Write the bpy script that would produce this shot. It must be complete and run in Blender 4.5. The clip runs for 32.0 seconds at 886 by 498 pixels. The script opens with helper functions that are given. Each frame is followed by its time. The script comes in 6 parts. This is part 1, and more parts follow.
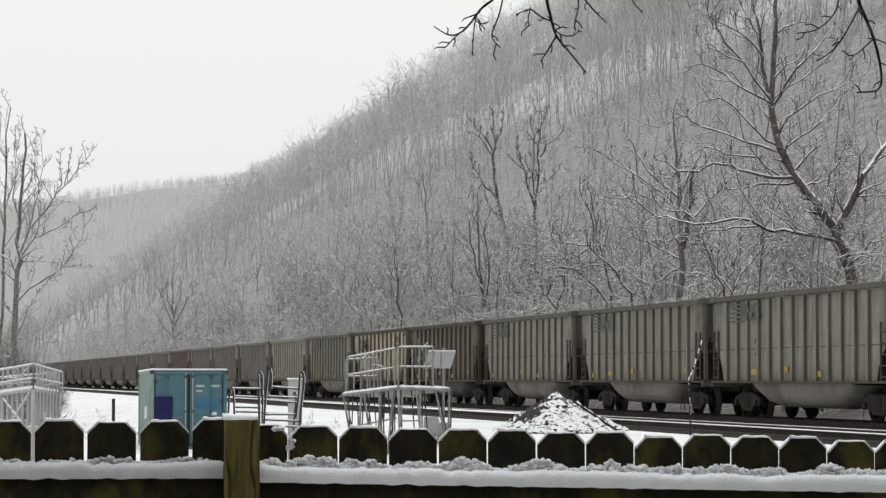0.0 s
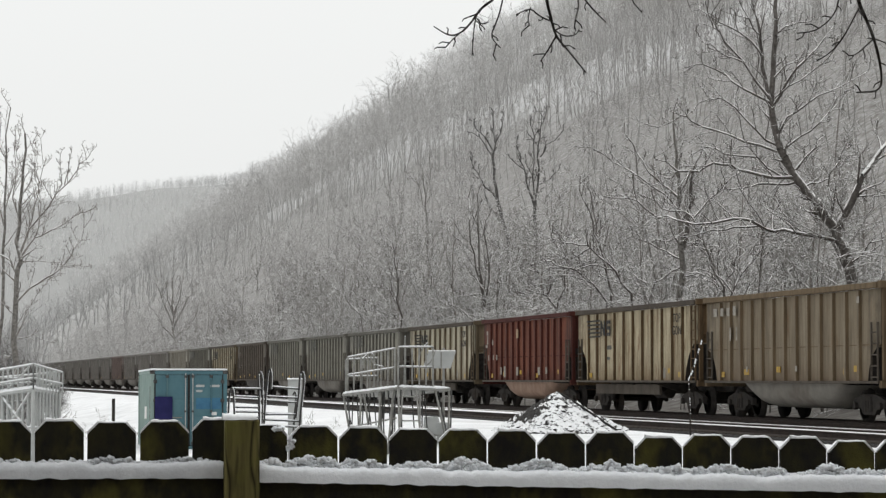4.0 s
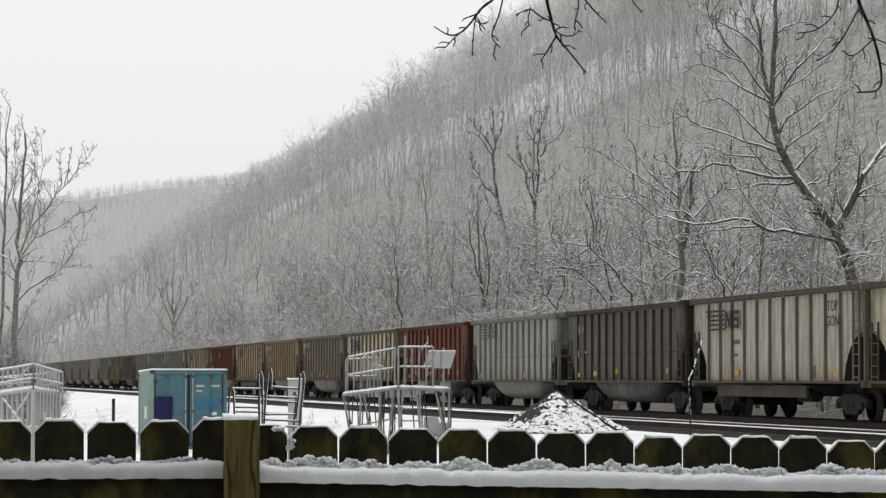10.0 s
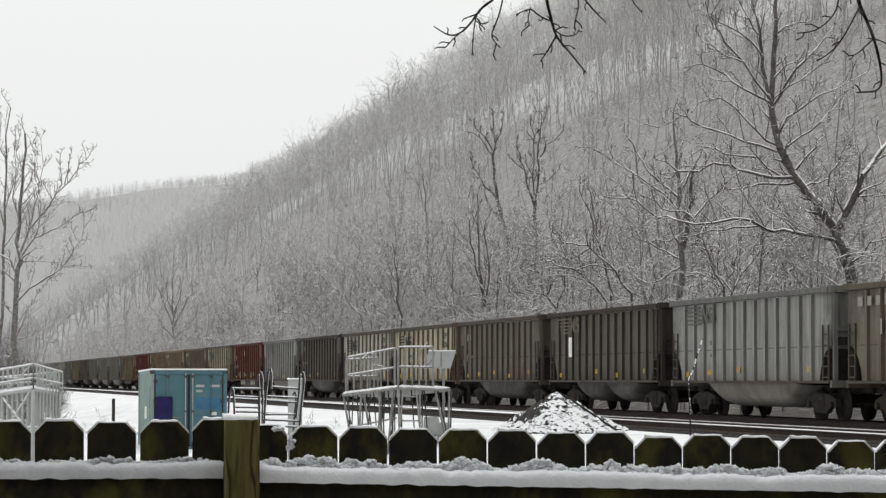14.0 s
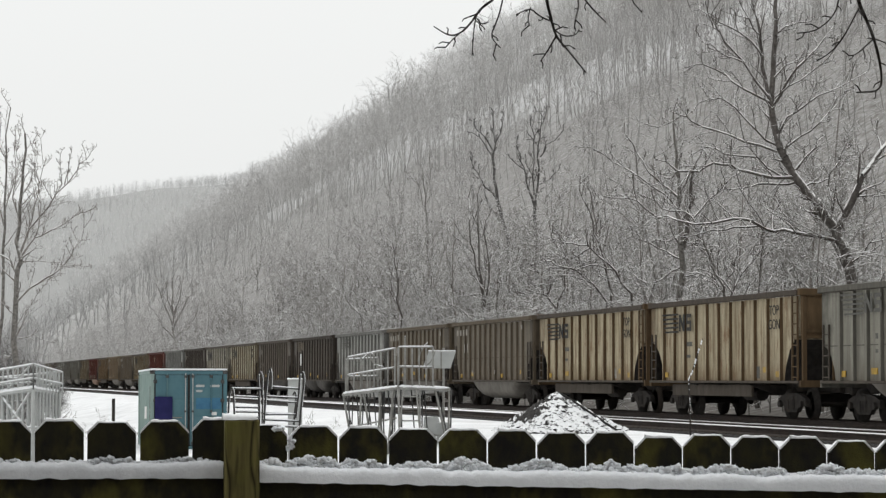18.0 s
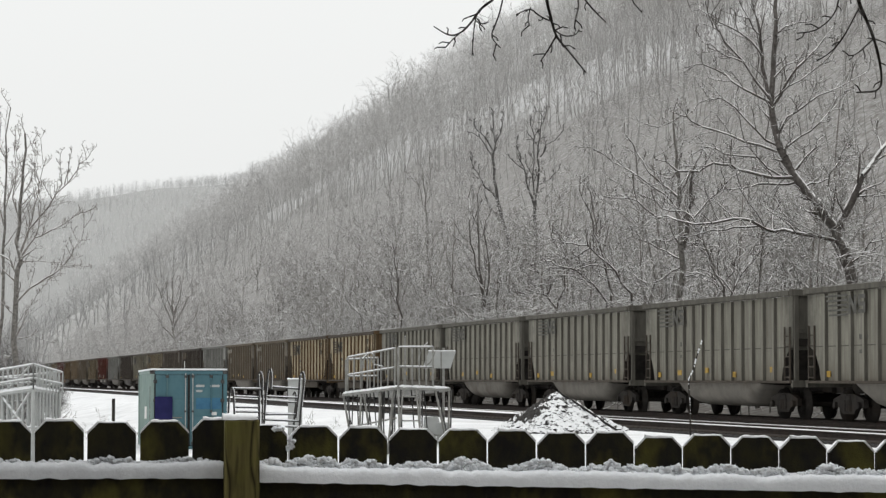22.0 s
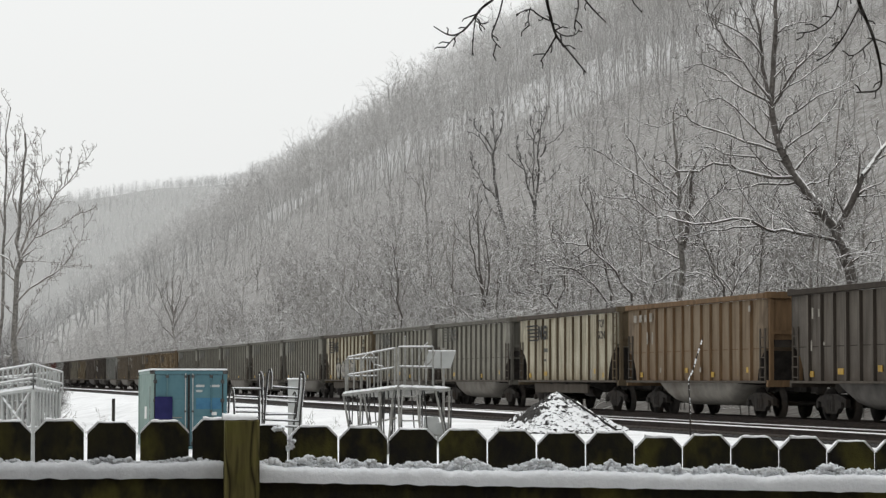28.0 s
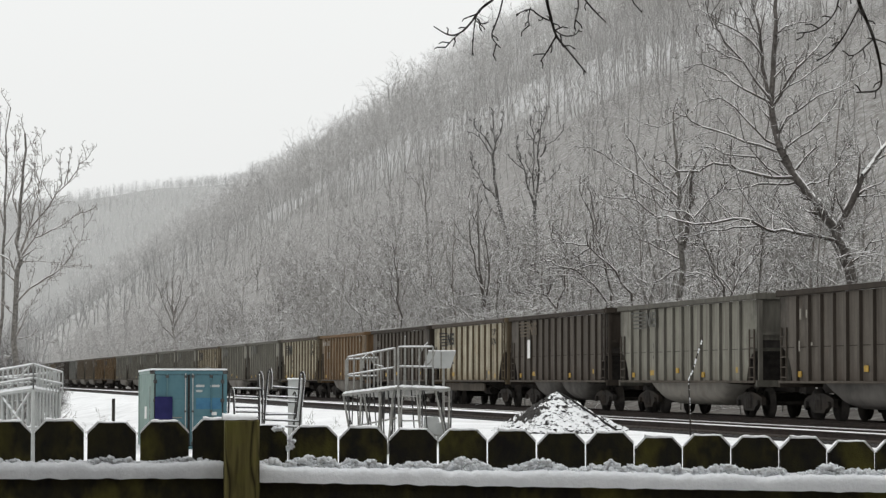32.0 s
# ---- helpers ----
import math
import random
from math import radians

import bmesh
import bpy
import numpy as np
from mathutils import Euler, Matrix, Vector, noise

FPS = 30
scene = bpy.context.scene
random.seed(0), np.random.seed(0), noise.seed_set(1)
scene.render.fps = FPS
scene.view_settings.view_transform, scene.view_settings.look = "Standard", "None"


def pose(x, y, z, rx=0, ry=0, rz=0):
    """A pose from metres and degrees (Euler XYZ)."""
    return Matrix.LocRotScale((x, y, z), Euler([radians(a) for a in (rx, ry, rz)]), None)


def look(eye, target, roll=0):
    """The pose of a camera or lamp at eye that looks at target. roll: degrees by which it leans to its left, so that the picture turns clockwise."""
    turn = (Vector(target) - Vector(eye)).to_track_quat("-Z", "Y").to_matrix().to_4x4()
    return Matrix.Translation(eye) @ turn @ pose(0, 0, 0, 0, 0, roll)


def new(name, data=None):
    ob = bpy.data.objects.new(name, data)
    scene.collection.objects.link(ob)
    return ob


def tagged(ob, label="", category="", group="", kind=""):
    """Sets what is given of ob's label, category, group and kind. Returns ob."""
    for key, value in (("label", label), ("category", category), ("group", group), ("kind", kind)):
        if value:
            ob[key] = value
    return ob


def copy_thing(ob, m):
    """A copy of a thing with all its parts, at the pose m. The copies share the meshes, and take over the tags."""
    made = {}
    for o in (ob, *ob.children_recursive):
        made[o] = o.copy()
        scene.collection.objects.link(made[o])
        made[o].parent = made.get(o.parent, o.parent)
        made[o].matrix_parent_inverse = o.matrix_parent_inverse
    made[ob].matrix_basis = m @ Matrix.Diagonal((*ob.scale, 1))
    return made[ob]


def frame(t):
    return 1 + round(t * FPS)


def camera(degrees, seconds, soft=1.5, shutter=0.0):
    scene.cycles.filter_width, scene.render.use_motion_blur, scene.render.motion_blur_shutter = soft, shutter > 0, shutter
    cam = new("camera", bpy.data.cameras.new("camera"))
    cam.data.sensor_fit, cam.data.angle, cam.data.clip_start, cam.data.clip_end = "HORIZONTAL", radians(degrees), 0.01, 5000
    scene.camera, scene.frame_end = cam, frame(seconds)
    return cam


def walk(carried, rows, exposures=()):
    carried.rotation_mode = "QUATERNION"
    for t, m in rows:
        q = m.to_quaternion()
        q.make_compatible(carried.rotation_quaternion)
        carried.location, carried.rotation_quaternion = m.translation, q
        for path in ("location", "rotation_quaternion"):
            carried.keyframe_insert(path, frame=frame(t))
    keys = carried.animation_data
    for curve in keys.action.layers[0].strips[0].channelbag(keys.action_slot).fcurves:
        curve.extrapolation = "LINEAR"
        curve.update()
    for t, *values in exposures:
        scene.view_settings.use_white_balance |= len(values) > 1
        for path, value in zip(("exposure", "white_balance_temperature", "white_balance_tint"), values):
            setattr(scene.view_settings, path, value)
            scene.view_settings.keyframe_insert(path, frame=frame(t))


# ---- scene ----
# One plan: the eye stands at x = y = 0 and looks along +y. The tracks run straight, lean TURN degrees
# to the left of +y and climb by GRADE; (s, n) are metres along and across the tracks, z = 0 is the rail head abeam the eye.
TURN, GRADE, DIP, EYE = 12.36, 0.0078, 0.055, 1.113
CT, ST = math.cos(radians(TURN)), math.sin(radians(TURN))


def plan(s, n, z=0.0):
    return Vector((-s * ST + n * CT, s * CT + n * ST, z + GRADE * s - DIP))


def to_plan(x, y):
    return -x * ST + y * CT, x * CT + y * ST


def at(px, py, d):
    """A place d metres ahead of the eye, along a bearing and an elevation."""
    return Vector(((px - 784) / 4446.0 * d, d, EYE + (706 - py) / 4446.0 * d))


# ---- camera ----
cam = camera(20.0, 32.0, soft=1.35)
TILT = 93.41
nudge = ((0, 0), (0.4, 0.012), (0.7, 0.042), (1.0, 0.090), (1.5, 0.165), (1.9, 0.23), (2.1, 0.225), (2.5, 0.116), (2.9, 0.006), (3.1, 0), (3.5, 0), (32, 0))
walk(cam, [(t, pose(0, 0, EYE, TILT, 0, turn)) for t, turn in nudge], exposures=((0, 0.0), (32, 0.0)))

# ---- light: a closed overcast sky ----
world = bpy.data.worlds.new("overcast")
scene.world = world
world.use_nodes = True
wn, wl = world.node_tree.nodes, world.node_tree.links
sky = wn.new("ShaderNodeTexSky")
sky.sky_type, sky.sun_disc = "NISHITA", False
sky.sun_elevation, sky.sun_rotation = radians(68), radians(0)
sky.air_density, sky.dust_density, sky.ozone_density = 1.0, 6.0, 1.0
grey = wn.new("ShaderNodeHueSaturation")
grey.inputs["Saturation"].default_value = 0.04
cloud = wn.new("ShaderNodeMix")
cloud.data_type, cloud.inputs["Factor"].default_value = "RGBA", 0.75
cloud.inputs["B"].default_value = (10.4, 10.55, 10.45, 1)
wl.new(sky.outputs["Color"], grey.inputs["Color"])
wl.new(grey.outputs["Color"], cloud.inputs["A"])
wl.new(cloud.outputs["Result"], wn["Background"].inputs["Color"])
wn["Background"].inputs["Strength"].default_value = 0.1
sun = new("sun", bpy.data.lights.new("sun", "SUN"))
sun.data.energy, sun.data.angle, sun.data.color = 1.0, radians(50), (1.0, 0.985, 0.96)
sun.matrix_world = look((0, 20, 50), (0, 0, 0))


# ---- materials ----
def material(name, gloss=0.15):
    m = bpy.data.materials.new(name)
    m.use_nodes = True
    nt = m.node_tree
    nt.nodes["Principled BSDF"].inputs["Specular IOR Level"].default_value = gloss
    return m, nt.nodes, nt.links, nt.nodes["Principled BSDF"]


def noise_node(nodes, links, scale, detail=4.0, rough=0.6, stretch=(1, 1, 1), coord="Object"):
    tc = nodes.new("ShaderNodeTexCoord")
    mp = nodes.new("ShaderNodeMapping")
    mp.inputs["Scale"].default_value = stretch
    nz = nodes.new("ShaderNodeTexNoise")
    nz.inputs["Scale"].default_value, nz.inputs["Detail"].default_value, nz.inputs["Roughness"].default_value = scale, detail, rough
    links.new(tc.outputs[coord], mp.inputs["Vector"])
    oi = nodes.new("ShaderNodeObjectInfo")
    mul = nodes.new("ShaderNodeMath")
    mul.operation, mul.inputs[1].default_value = "MULTIPLY", 37.0
    links.new(oi.outputs["Random"], mul.inputs[0])
    links.new(mul.outputs[0], mp.inputs["Location"])
    links.new(mp.outputs["Vector"], nz.inputs["Vector"])
    return nz.outputs["Fac"]


def ramp(nodes, links, fac, lo, hi):
    r = nodes.new("ShaderNodeMapRange")
    r.inputs["From Min"].default_value, r.inputs["From Max"].default_value = lo, hi
    links.new(fac, r.inputs["Value"])
    return r.outputs["Result"]


def blend(nodes, links, fac, a, b):
    mx = nodes.new("ShaderNodeMix")
    mx.data_type = "RGBA"
    links.new(fac, mx.inputs["Factor"])
    for key, c in (("A", a), ("B", b)):
        if isinstance(c, tuple):
            mx.inputs[key].default_value = (*c, 1)
        else:
            links.new(c, mx.inputs[key])
    return mx.outputs["Result"]


def bump(nodes, links, bsdf, fac, strength, distance):
    b = nodes.new("ShaderNodeBump")
    b.inputs["Strength"].default_value, b.inputs["Distance"].default_value = strength, distance
    links.new(fac, b.inputs["Height"])
    links.new(b.outputs["Normal"], bsdf.inputs["Normal"])


def surface(name, a, b, scale=3.0, rough=0.7, metal=0.0, relief=0.3, depth=0.01, third=None, stretch=(1, 1, 1), edge=(0.35, 0.65)):
    m, nodes, links, bsdf = material(name)
    f = noise_node(nodes, links, scale, stretch=stretch)
    col = blend(nodes, links, ramp(nodes, links, f, *edge), a, b)
    if third:
        g = noise_node(nodes, links, scale * 0.23, stretch=stretch)
        col = blend(nodes, links, ramp(nodes, links, g, 0.52, 0.72), col, third)
    links.new(col, bsdf.inputs["Base Color"])
    bsdf.inputs["Roughness"].default_value, bsdf.inputs["Metallic"].default_value = rough, metal
    h = noise_node(nodes, links, scale * 6, detail=3)
    bump(nodes, links, bsdf, h, relief, depth)
    return m


def snowed(name, a, b, scale, low, high, snow=(0.78, 0.778, 0.77), rough=0.85, patchy=1.4):
    """A dark surface that carries fallen snow on what faces up."""
    m, nodes, links, bsdf = material(name)
    f = noise_node(nodes, links, scale)
    col = blend(nodes, links, ramp(nodes, links, f, 0.35, 0.65), a, b)
    geo = nodes.new("ShaderNodeNewGeometry")
    sep = nodes.new("ShaderNodeSeparateXYZ")
    links.new(geo.outputs["Normal"], sep.inputs["Vector"])
    g = noise_node(nodes, links, scale * 0.6, detail=2)
    add = nodes.new("ShaderNodeMath")
    add.operation = "MULTIPLY_ADD"
    add.inputs[1].default_value = patchy
    links.new(g, add.inputs[0])
    links.new(sep.outputs["Z"], add.inputs[2])
    col = blend(nodes, links, ramp(nodes, links, add.outputs[0], low, high), col, snow)
    links.new(col, bsdf.inputs["Base Color"])
    bsdf.inputs["Roughness"].default_value = rough
    bump(nodes, links, bsdf, f, 0.7, 0.03)
    return m


def car_paint(name, base, faded, grime, rust, rust_low=0.60):
    """Freight car paint: faded and chalky, streaked downwards with grime, rusty in patches."""
    m, nodes, links, bsdf = material(name)
    f = noise_node(nodes, links, 1.2, coord="Object")
    col = blend(nodes, links, ramp(nodes, links, f, 0.3, 0.7), base, faded)
    st = noise_node(nodes, links, 5.0, stretch=(1, 1, 0.08))
    col = blend(nodes, links, ramp(nodes, links, st, 0.42, 0.68), col, grime)
    ru = noise_node(nodes, links, 2.3, detail=7, rough=0.7, stretch=(1, 1, 0.35))
    col = blend(nodes, links, ramp(nodes, links, ru, rust_low, rust_low + 0.16), col, rust)
    # coal dust gathers at both ends of a car
    tc, sep = nodes.new("ShaderNodeTexCoord"), nodes.new("ShaderNodeSeparateXYZ")
    links.new(tc.outputs["Object"], sep.inputs["Vector"])
    far = nodes.new("ShaderNodeMath")
    far.operation = "ABSOLUTE"
    links.new(sep.outputs["X"], far.inputs[0])
    wob = nodes.new("ShaderNodeMath")
    wob.operation, wob.inputs[1].default_value = "MULTIPLY_ADD", 3.2
    links.new(noise_node(nodes, links, 1.7, detail=5), wob.inputs[0])
    links.new(far.outputs[0], wob.inputs[2])
    col = blend(nodes, links, ramp(nodes, links, wob.outputs[0], 7.9, 9.6), col, tuple(a * 0.45 for a in grime))
    # road dirt thrown up along the lower side
    splash = nodes.new("ShaderNodeMath")
    splash.operation, splash.inputs[1].default_value = "MULTIPLY_ADD", 1.6
    links.new(noise_node(nodes, links, 2.6, detail=6, rough=0.7, stretch=(1, 1, 0.4)), splash.inputs[0])
    links.new(sep.outputs["Z"], splash.inputs[2])
    col = blend(nodes, links, ramp(nodes, links, splash.outputs[0], 2.55, 1.65), col, tuple(0.75 * a + 0.25 * b for a, b in zip(grime, rust)))
    sp = noise_node(nodes, links, 26.0, detail=6, rough=0.75)
    col = blend(nodes, links, ramp(nodes, links, sp, 0.56, 0.70), col, grime)
    links.new(col, bsdf.inputs["Base Color"])
    bsdf.inputs["Roughness"].default_value = 0.75
    bump(nodes, links, bsdf, noise_node(nodes, links, 14, detail=3), 0.25, 0.006)
    return m


SNOW = surface("snow", (0.84, 0.85, 0.86), (0.76, 0.77, 0.79), 1.3, 0.6, relief=0.5, depth=0.04, third=(0.72, 0.73, 0.745))
FENCE_WOOD = surface("mossy_fence_board", (0.015, 0.0135, 0.0125), (0.030, 0.028, 0.013), 24, 0.9, stretch=(1, 1, 0.6), third=(0.105, 0.095, 0.022), relief=0.6, depth=0.004)


def cracked_wood():
    """Greenish post timber: upright grain, knots drawn out, dark drying cracks."""
    m, nodes, links, bsdf = material("weathered_post")
    f = noise_node(nodes, links, 30, stretch=(1, 1, 0.10))
    col = blend(nodes, links, ramp(nodes, links, f, 0.35, 0.65), (0.165, 0.145, 0.054), (0.078, 0.067, 0.025))
    g = noise_node(nodes, links, 13, detail=2, stretch=(1, 1, 0.09))
    line, near = nodes.new("ShaderNodeMath"), nodes.new("ShaderNodeMath")
    line.operation, line.inputs[1].default_value = "SUBTRACT", 0.5
    near.operation = "ABSOLUTE"
    links.new(g, line.inputs[0])
    links.new(line.outputs[0], near.inputs[0])
    col = blend(nodes, links, ramp(nodes, links, near.outputs[0], 0.0, 0.035), (0.022, 0.018, 0.008), col)
    moss = noise_node(nodes, links, 9, detail=4)
    col = blend(nodes, links, ramp(nodes, links, moss, 0.5, 0.75), col, (0.13, 0.128, 0.028))
    links.new(col, bsdf.inputs["Base Color"])
    bsdf.inputs["Roughness"].default_value = 0.85
    bump(nodes, links, bsdf, noise_node(nodes, links, 40, detail=3, stretch=(1, 1, 0.12)), 0.7, 0.004)
    return m


POST_WOOD = cracked_wood()
YARD_SNOW = surface("yard_snow", (0.83, 0.84, 0.85), (0.70, 0.71, 0.72), 1.1, 0.65, relief=0.8, depth=0.10, third=(0.60, 0.605, 0.61))
GRITTY_SNOW = surface("gritty_snow", (0.80, 0.805, 0.81), (0.62, 0.62, 0.62), 5.0, 0.7, relief=0.6, depth=0.04, third=(0.42, 0.417, 0.413))
BALLAST = surface("ballast", (0.020, 0.0185, 0.0185), (0.046, 0.042, 0.041), 9, 0.95, relief=1.0, depth=0.05)
RAIL = surface("rail_steel", (0.025, 0.019, 0.017), (0.05, 0.036, 0.03), 6, 0.7, 0.1)
TIE = surface("tie_wood", (0.03, 0.026, 0.022), (0.06, 0.05, 0.042), 7, 0.9)
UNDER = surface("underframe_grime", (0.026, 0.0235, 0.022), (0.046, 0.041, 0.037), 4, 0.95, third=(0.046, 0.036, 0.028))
SKIRT = surface("skirt_dust", (0.060, 0.050, 0.041), (0.090, 0.077, 0.063), 3, 0.9, stretch=(1, 1, 0.4), third=(0.055, 0.048, 0.04))
STEEL = surface("galvanised_steel", (0.20, 0.198, 0.184), (0.31, 0.308, 0.29), 6, 0.6, 0.1, third=(0.20, 0.19, 0.17))
PIPE = surface("weathered_pipe", (0.028, 0.027, 0.027), (0.065, 0.064, 0.06), 8, 0.65, 0.1, third=(0.06, 0.055, 0.05))
DARK_STEEL = surface("dark_pipe", (0.035, 0.035, 0.035), (0.11, 0.11, 0.105), 8, 0.6, 0.2)
LIMB = snowed("twig_bark_near", (0.020, 0.017, 0.016), (0.04, 0.035, 0.03), 9, 2.2, 2.6)
BARK = snowed("bark", (0.085, 0.078, 0.070), (0.25, 0.236, 0.218), 9, 0.60, 0.90, patchy=0.8)
TWIG = snowed("snowy_twig", (0.18, 0.160, 0.144), (0.26, 0.242, 0.226), 3, 0.62, 0.92, snow=(0.76, 0.76, 0.755), patchy=0.7)
NEAR_LIMB = snowed("wet_bark_lined_with_snow", (0.075, 0.067, 0.061), (0.165, 0.150, 0.139), 9, 0.58, 0.78, snow=(0.82, 0.82, 0.815), patchy=0.55)
DARK_BARK = snowed("dark_wet_bark", (0.075, 0.072, 0.070), (0.15, 0.143, 0.136), 6, 1.1, 1.5, patchy=0.8)
# two paler twig materials with haze put into their colour
MIST_TWIG = snowed("haze_grey_twig", (0.22, 0.208, 0.194), (0.30, 0.287, 0.272), 2, 0.68, 1.1, snow=(0.68, 0.68, 0.675), patchy=0.7)
HILL_TWIG = snowed("haze_pale_twig", (0.27, 0.26, 0.25), (0.34, 0.328, 0.318), 0.6, 0.8, 1.6, snow=(0.60, 0.60, 0.60), patchy=0.9)


def haze_by_distance(nodes, links):
    """0 near the yard, 1 at the far end of the valley: distance haze put into colour."""
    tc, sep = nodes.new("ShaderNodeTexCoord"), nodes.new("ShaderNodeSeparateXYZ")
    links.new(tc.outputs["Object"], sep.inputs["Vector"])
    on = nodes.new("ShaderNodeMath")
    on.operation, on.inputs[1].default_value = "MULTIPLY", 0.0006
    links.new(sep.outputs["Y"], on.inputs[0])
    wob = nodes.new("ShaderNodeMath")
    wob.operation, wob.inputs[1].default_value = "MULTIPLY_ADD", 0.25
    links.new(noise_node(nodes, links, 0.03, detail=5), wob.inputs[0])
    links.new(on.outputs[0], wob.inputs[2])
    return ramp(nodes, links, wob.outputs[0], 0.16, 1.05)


def slope_floor():
    m, nodes, links, bsdf = material("wooded_slope_floor")
    f = ramp(nodes, links, noise_node(nodes, links, 1.6, detail=6), 0.36, 0.66)
    low = blend(nodes, links, f, (0.15, 0.140, 0.128), (0.36, 0.354, 0.348))
    # across the slope: brushy foot, a bench of open snow in broken patches, litter under the ridge woods
    tc, dot = nodes.new("ShaderNodeTexCoord"), nodes.new("ShaderNodeVectorMath")
    dot.operation, dot.inputs[1].default_value = "DOT_PRODUCT", (CT, ST, 0)
    links.new(tc.outputs["Object"], dot.inputs[0])

    def across(scale, swing):
        wob = nodes.new("ShaderNodeMath")
        wob.operation, wob.inputs[1].default_value = "MULTIPLY_ADD", swing
        links.new(noise_node(nodes, links, scale, detail=5, rough=0.65), wob.inputs[0])
        links.new(dot.outputs["Value"], wob.inputs[2])
        return wob.outputs[0]
    low = blend(nodes, links, ramp(nodes, links, across(0.5, 5), 34, 41), blend(nodes, links, f, (0.085, 0.076, 0.066), (0.20, 0.190, 0.178)), low)
    bench = across(0.11, 30)
    col = blend(nodes, links, ramp(nodes, links, bench, 106, 120), low, (0.56, 0.563, 0.566))
    litter = blend(nodes, links, f, (0.33, 0.327, 0.322), (0.37, 0.366, 0.36))
    col = blend(nodes, links, ramp(nodes, links, across(0.06, 20), 123, 131), col, litter)
    # pale tone of distance haze, mixed into the floor colour
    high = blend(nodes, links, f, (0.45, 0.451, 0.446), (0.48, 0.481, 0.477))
    col = blend(nodes, links, haze_by_distance(nodes, links), col, high)
    # flat haze grey put into the floor colour of the ridge that closes the valley
    sep = nodes.new("ShaderNodeSeparateXYZ")
    links.new(tc.outputs["Object"], sep.inputs["Vector"])
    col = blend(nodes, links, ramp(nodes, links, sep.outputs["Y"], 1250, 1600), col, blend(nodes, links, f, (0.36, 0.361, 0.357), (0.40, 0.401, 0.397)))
    links.new(col, bsdf.inputs["Base Color"])
    bsdf.inputs["Roughness"].default_value = 0.9
    bump(nodes, links, bsdf, noise_node(nodes, links, 2.0), 0.4, 0.08)
    return m


def slope_twig(name, bare, dusted, hazed):
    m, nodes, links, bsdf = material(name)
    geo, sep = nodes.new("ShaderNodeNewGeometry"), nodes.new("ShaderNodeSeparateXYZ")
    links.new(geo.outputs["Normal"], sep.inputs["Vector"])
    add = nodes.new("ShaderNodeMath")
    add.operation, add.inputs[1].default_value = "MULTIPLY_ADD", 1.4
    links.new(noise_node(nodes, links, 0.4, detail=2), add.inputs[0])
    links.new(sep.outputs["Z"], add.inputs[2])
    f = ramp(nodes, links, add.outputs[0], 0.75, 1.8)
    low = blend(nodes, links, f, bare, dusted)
    # far colour of the twigs, with haze put into it
    high = blend(nodes, links, f, tuple(c * 0.95 for c in hazed), hazed)
    links.new(blend(nodes, links, haze_by_distance(nodes, links), low, high), bsdf.inputs["Base Color"])
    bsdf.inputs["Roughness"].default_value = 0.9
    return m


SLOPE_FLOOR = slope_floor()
# each stand of woods has its share of haze in the colour
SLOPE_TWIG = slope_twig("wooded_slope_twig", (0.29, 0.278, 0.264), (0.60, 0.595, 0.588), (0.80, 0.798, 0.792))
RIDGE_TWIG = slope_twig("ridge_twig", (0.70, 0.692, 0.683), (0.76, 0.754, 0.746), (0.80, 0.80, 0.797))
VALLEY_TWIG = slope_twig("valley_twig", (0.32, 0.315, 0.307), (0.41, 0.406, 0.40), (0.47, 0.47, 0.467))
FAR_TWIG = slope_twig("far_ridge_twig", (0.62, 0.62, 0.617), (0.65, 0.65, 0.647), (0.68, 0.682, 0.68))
GREY_SNOW = surface("grey_snow", (0.66, 0.677, 0.70), (0.54, 0.555, 0.578), 14, 0.6, relief=0.5, depth=0.006)
OLD_SNOW = surface("compact_snow", (0.90, 0.925, 0.955), (0.83, 0.855, 0.89), 14, 0.7, relief=0.5, depth=0.006)
STONE = snowed("dark_gravel", (0.020, 0.019, 0.018), (0.060, 0.056, 0.054), 5, 1.10, 1.22, snow=(0.84, 0.85, 0.86))
BARE_STONE = surface("bare_gravel", (0.03, 0.029, 0.028), (0.09, 0.086, 0.082), 14, 0.9)
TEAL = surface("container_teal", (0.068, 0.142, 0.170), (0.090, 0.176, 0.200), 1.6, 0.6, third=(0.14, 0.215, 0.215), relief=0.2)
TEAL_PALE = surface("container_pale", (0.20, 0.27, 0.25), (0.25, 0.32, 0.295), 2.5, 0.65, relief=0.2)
NAVY = surface("navy_sheet", (0.012, 0.012, 0.06), (0.02, 0.02, 0.085), 3, 0.7)
BLUE = surface("faded_blue_paint", (0.045, 0.13, 0.22), (0.06, 0.165, 0.255), 4, 0.7)
WHITE = surface("white_paint", (0.66, 0.66, 0.64), (0.75, 0.75, 0.73), 5, 0.6)
YELLOW = surface("reflector_yellow", (0.46, 0.29, 0.045), (0.30, 0.19, 0.04), 6, 0.5)
PALE_TAN = surface("faded_tan_stencil", (0.10, 0.083, 0.062), (0.16, 0.132, 0.10), 16, 0.85, third=(0.07, 0.058, 0.046))
FADED_BLACK = surface("faded_stencil", (0.085, 0.083, 0.075), (0.13, 0.127, 0.115), 6, 0.85)
PALE_SPRAY = surface("pale_spray_paint", (0.23, 0.216, 0.186), (0.32, 0.30, 0.265), 12, 0.8, third=(0.15, 0.13, 0.108))
TAN_PLATE = surface("faded_tan_plate", (0.26, 0.19, 0.12), (0.33, 0.25, 0.17), 8, 0.8)
BLACK = surface("stencil_black", (0.022, 0.022, 0.022), (0.045, 0.043, 0.04), 4, 0.8)
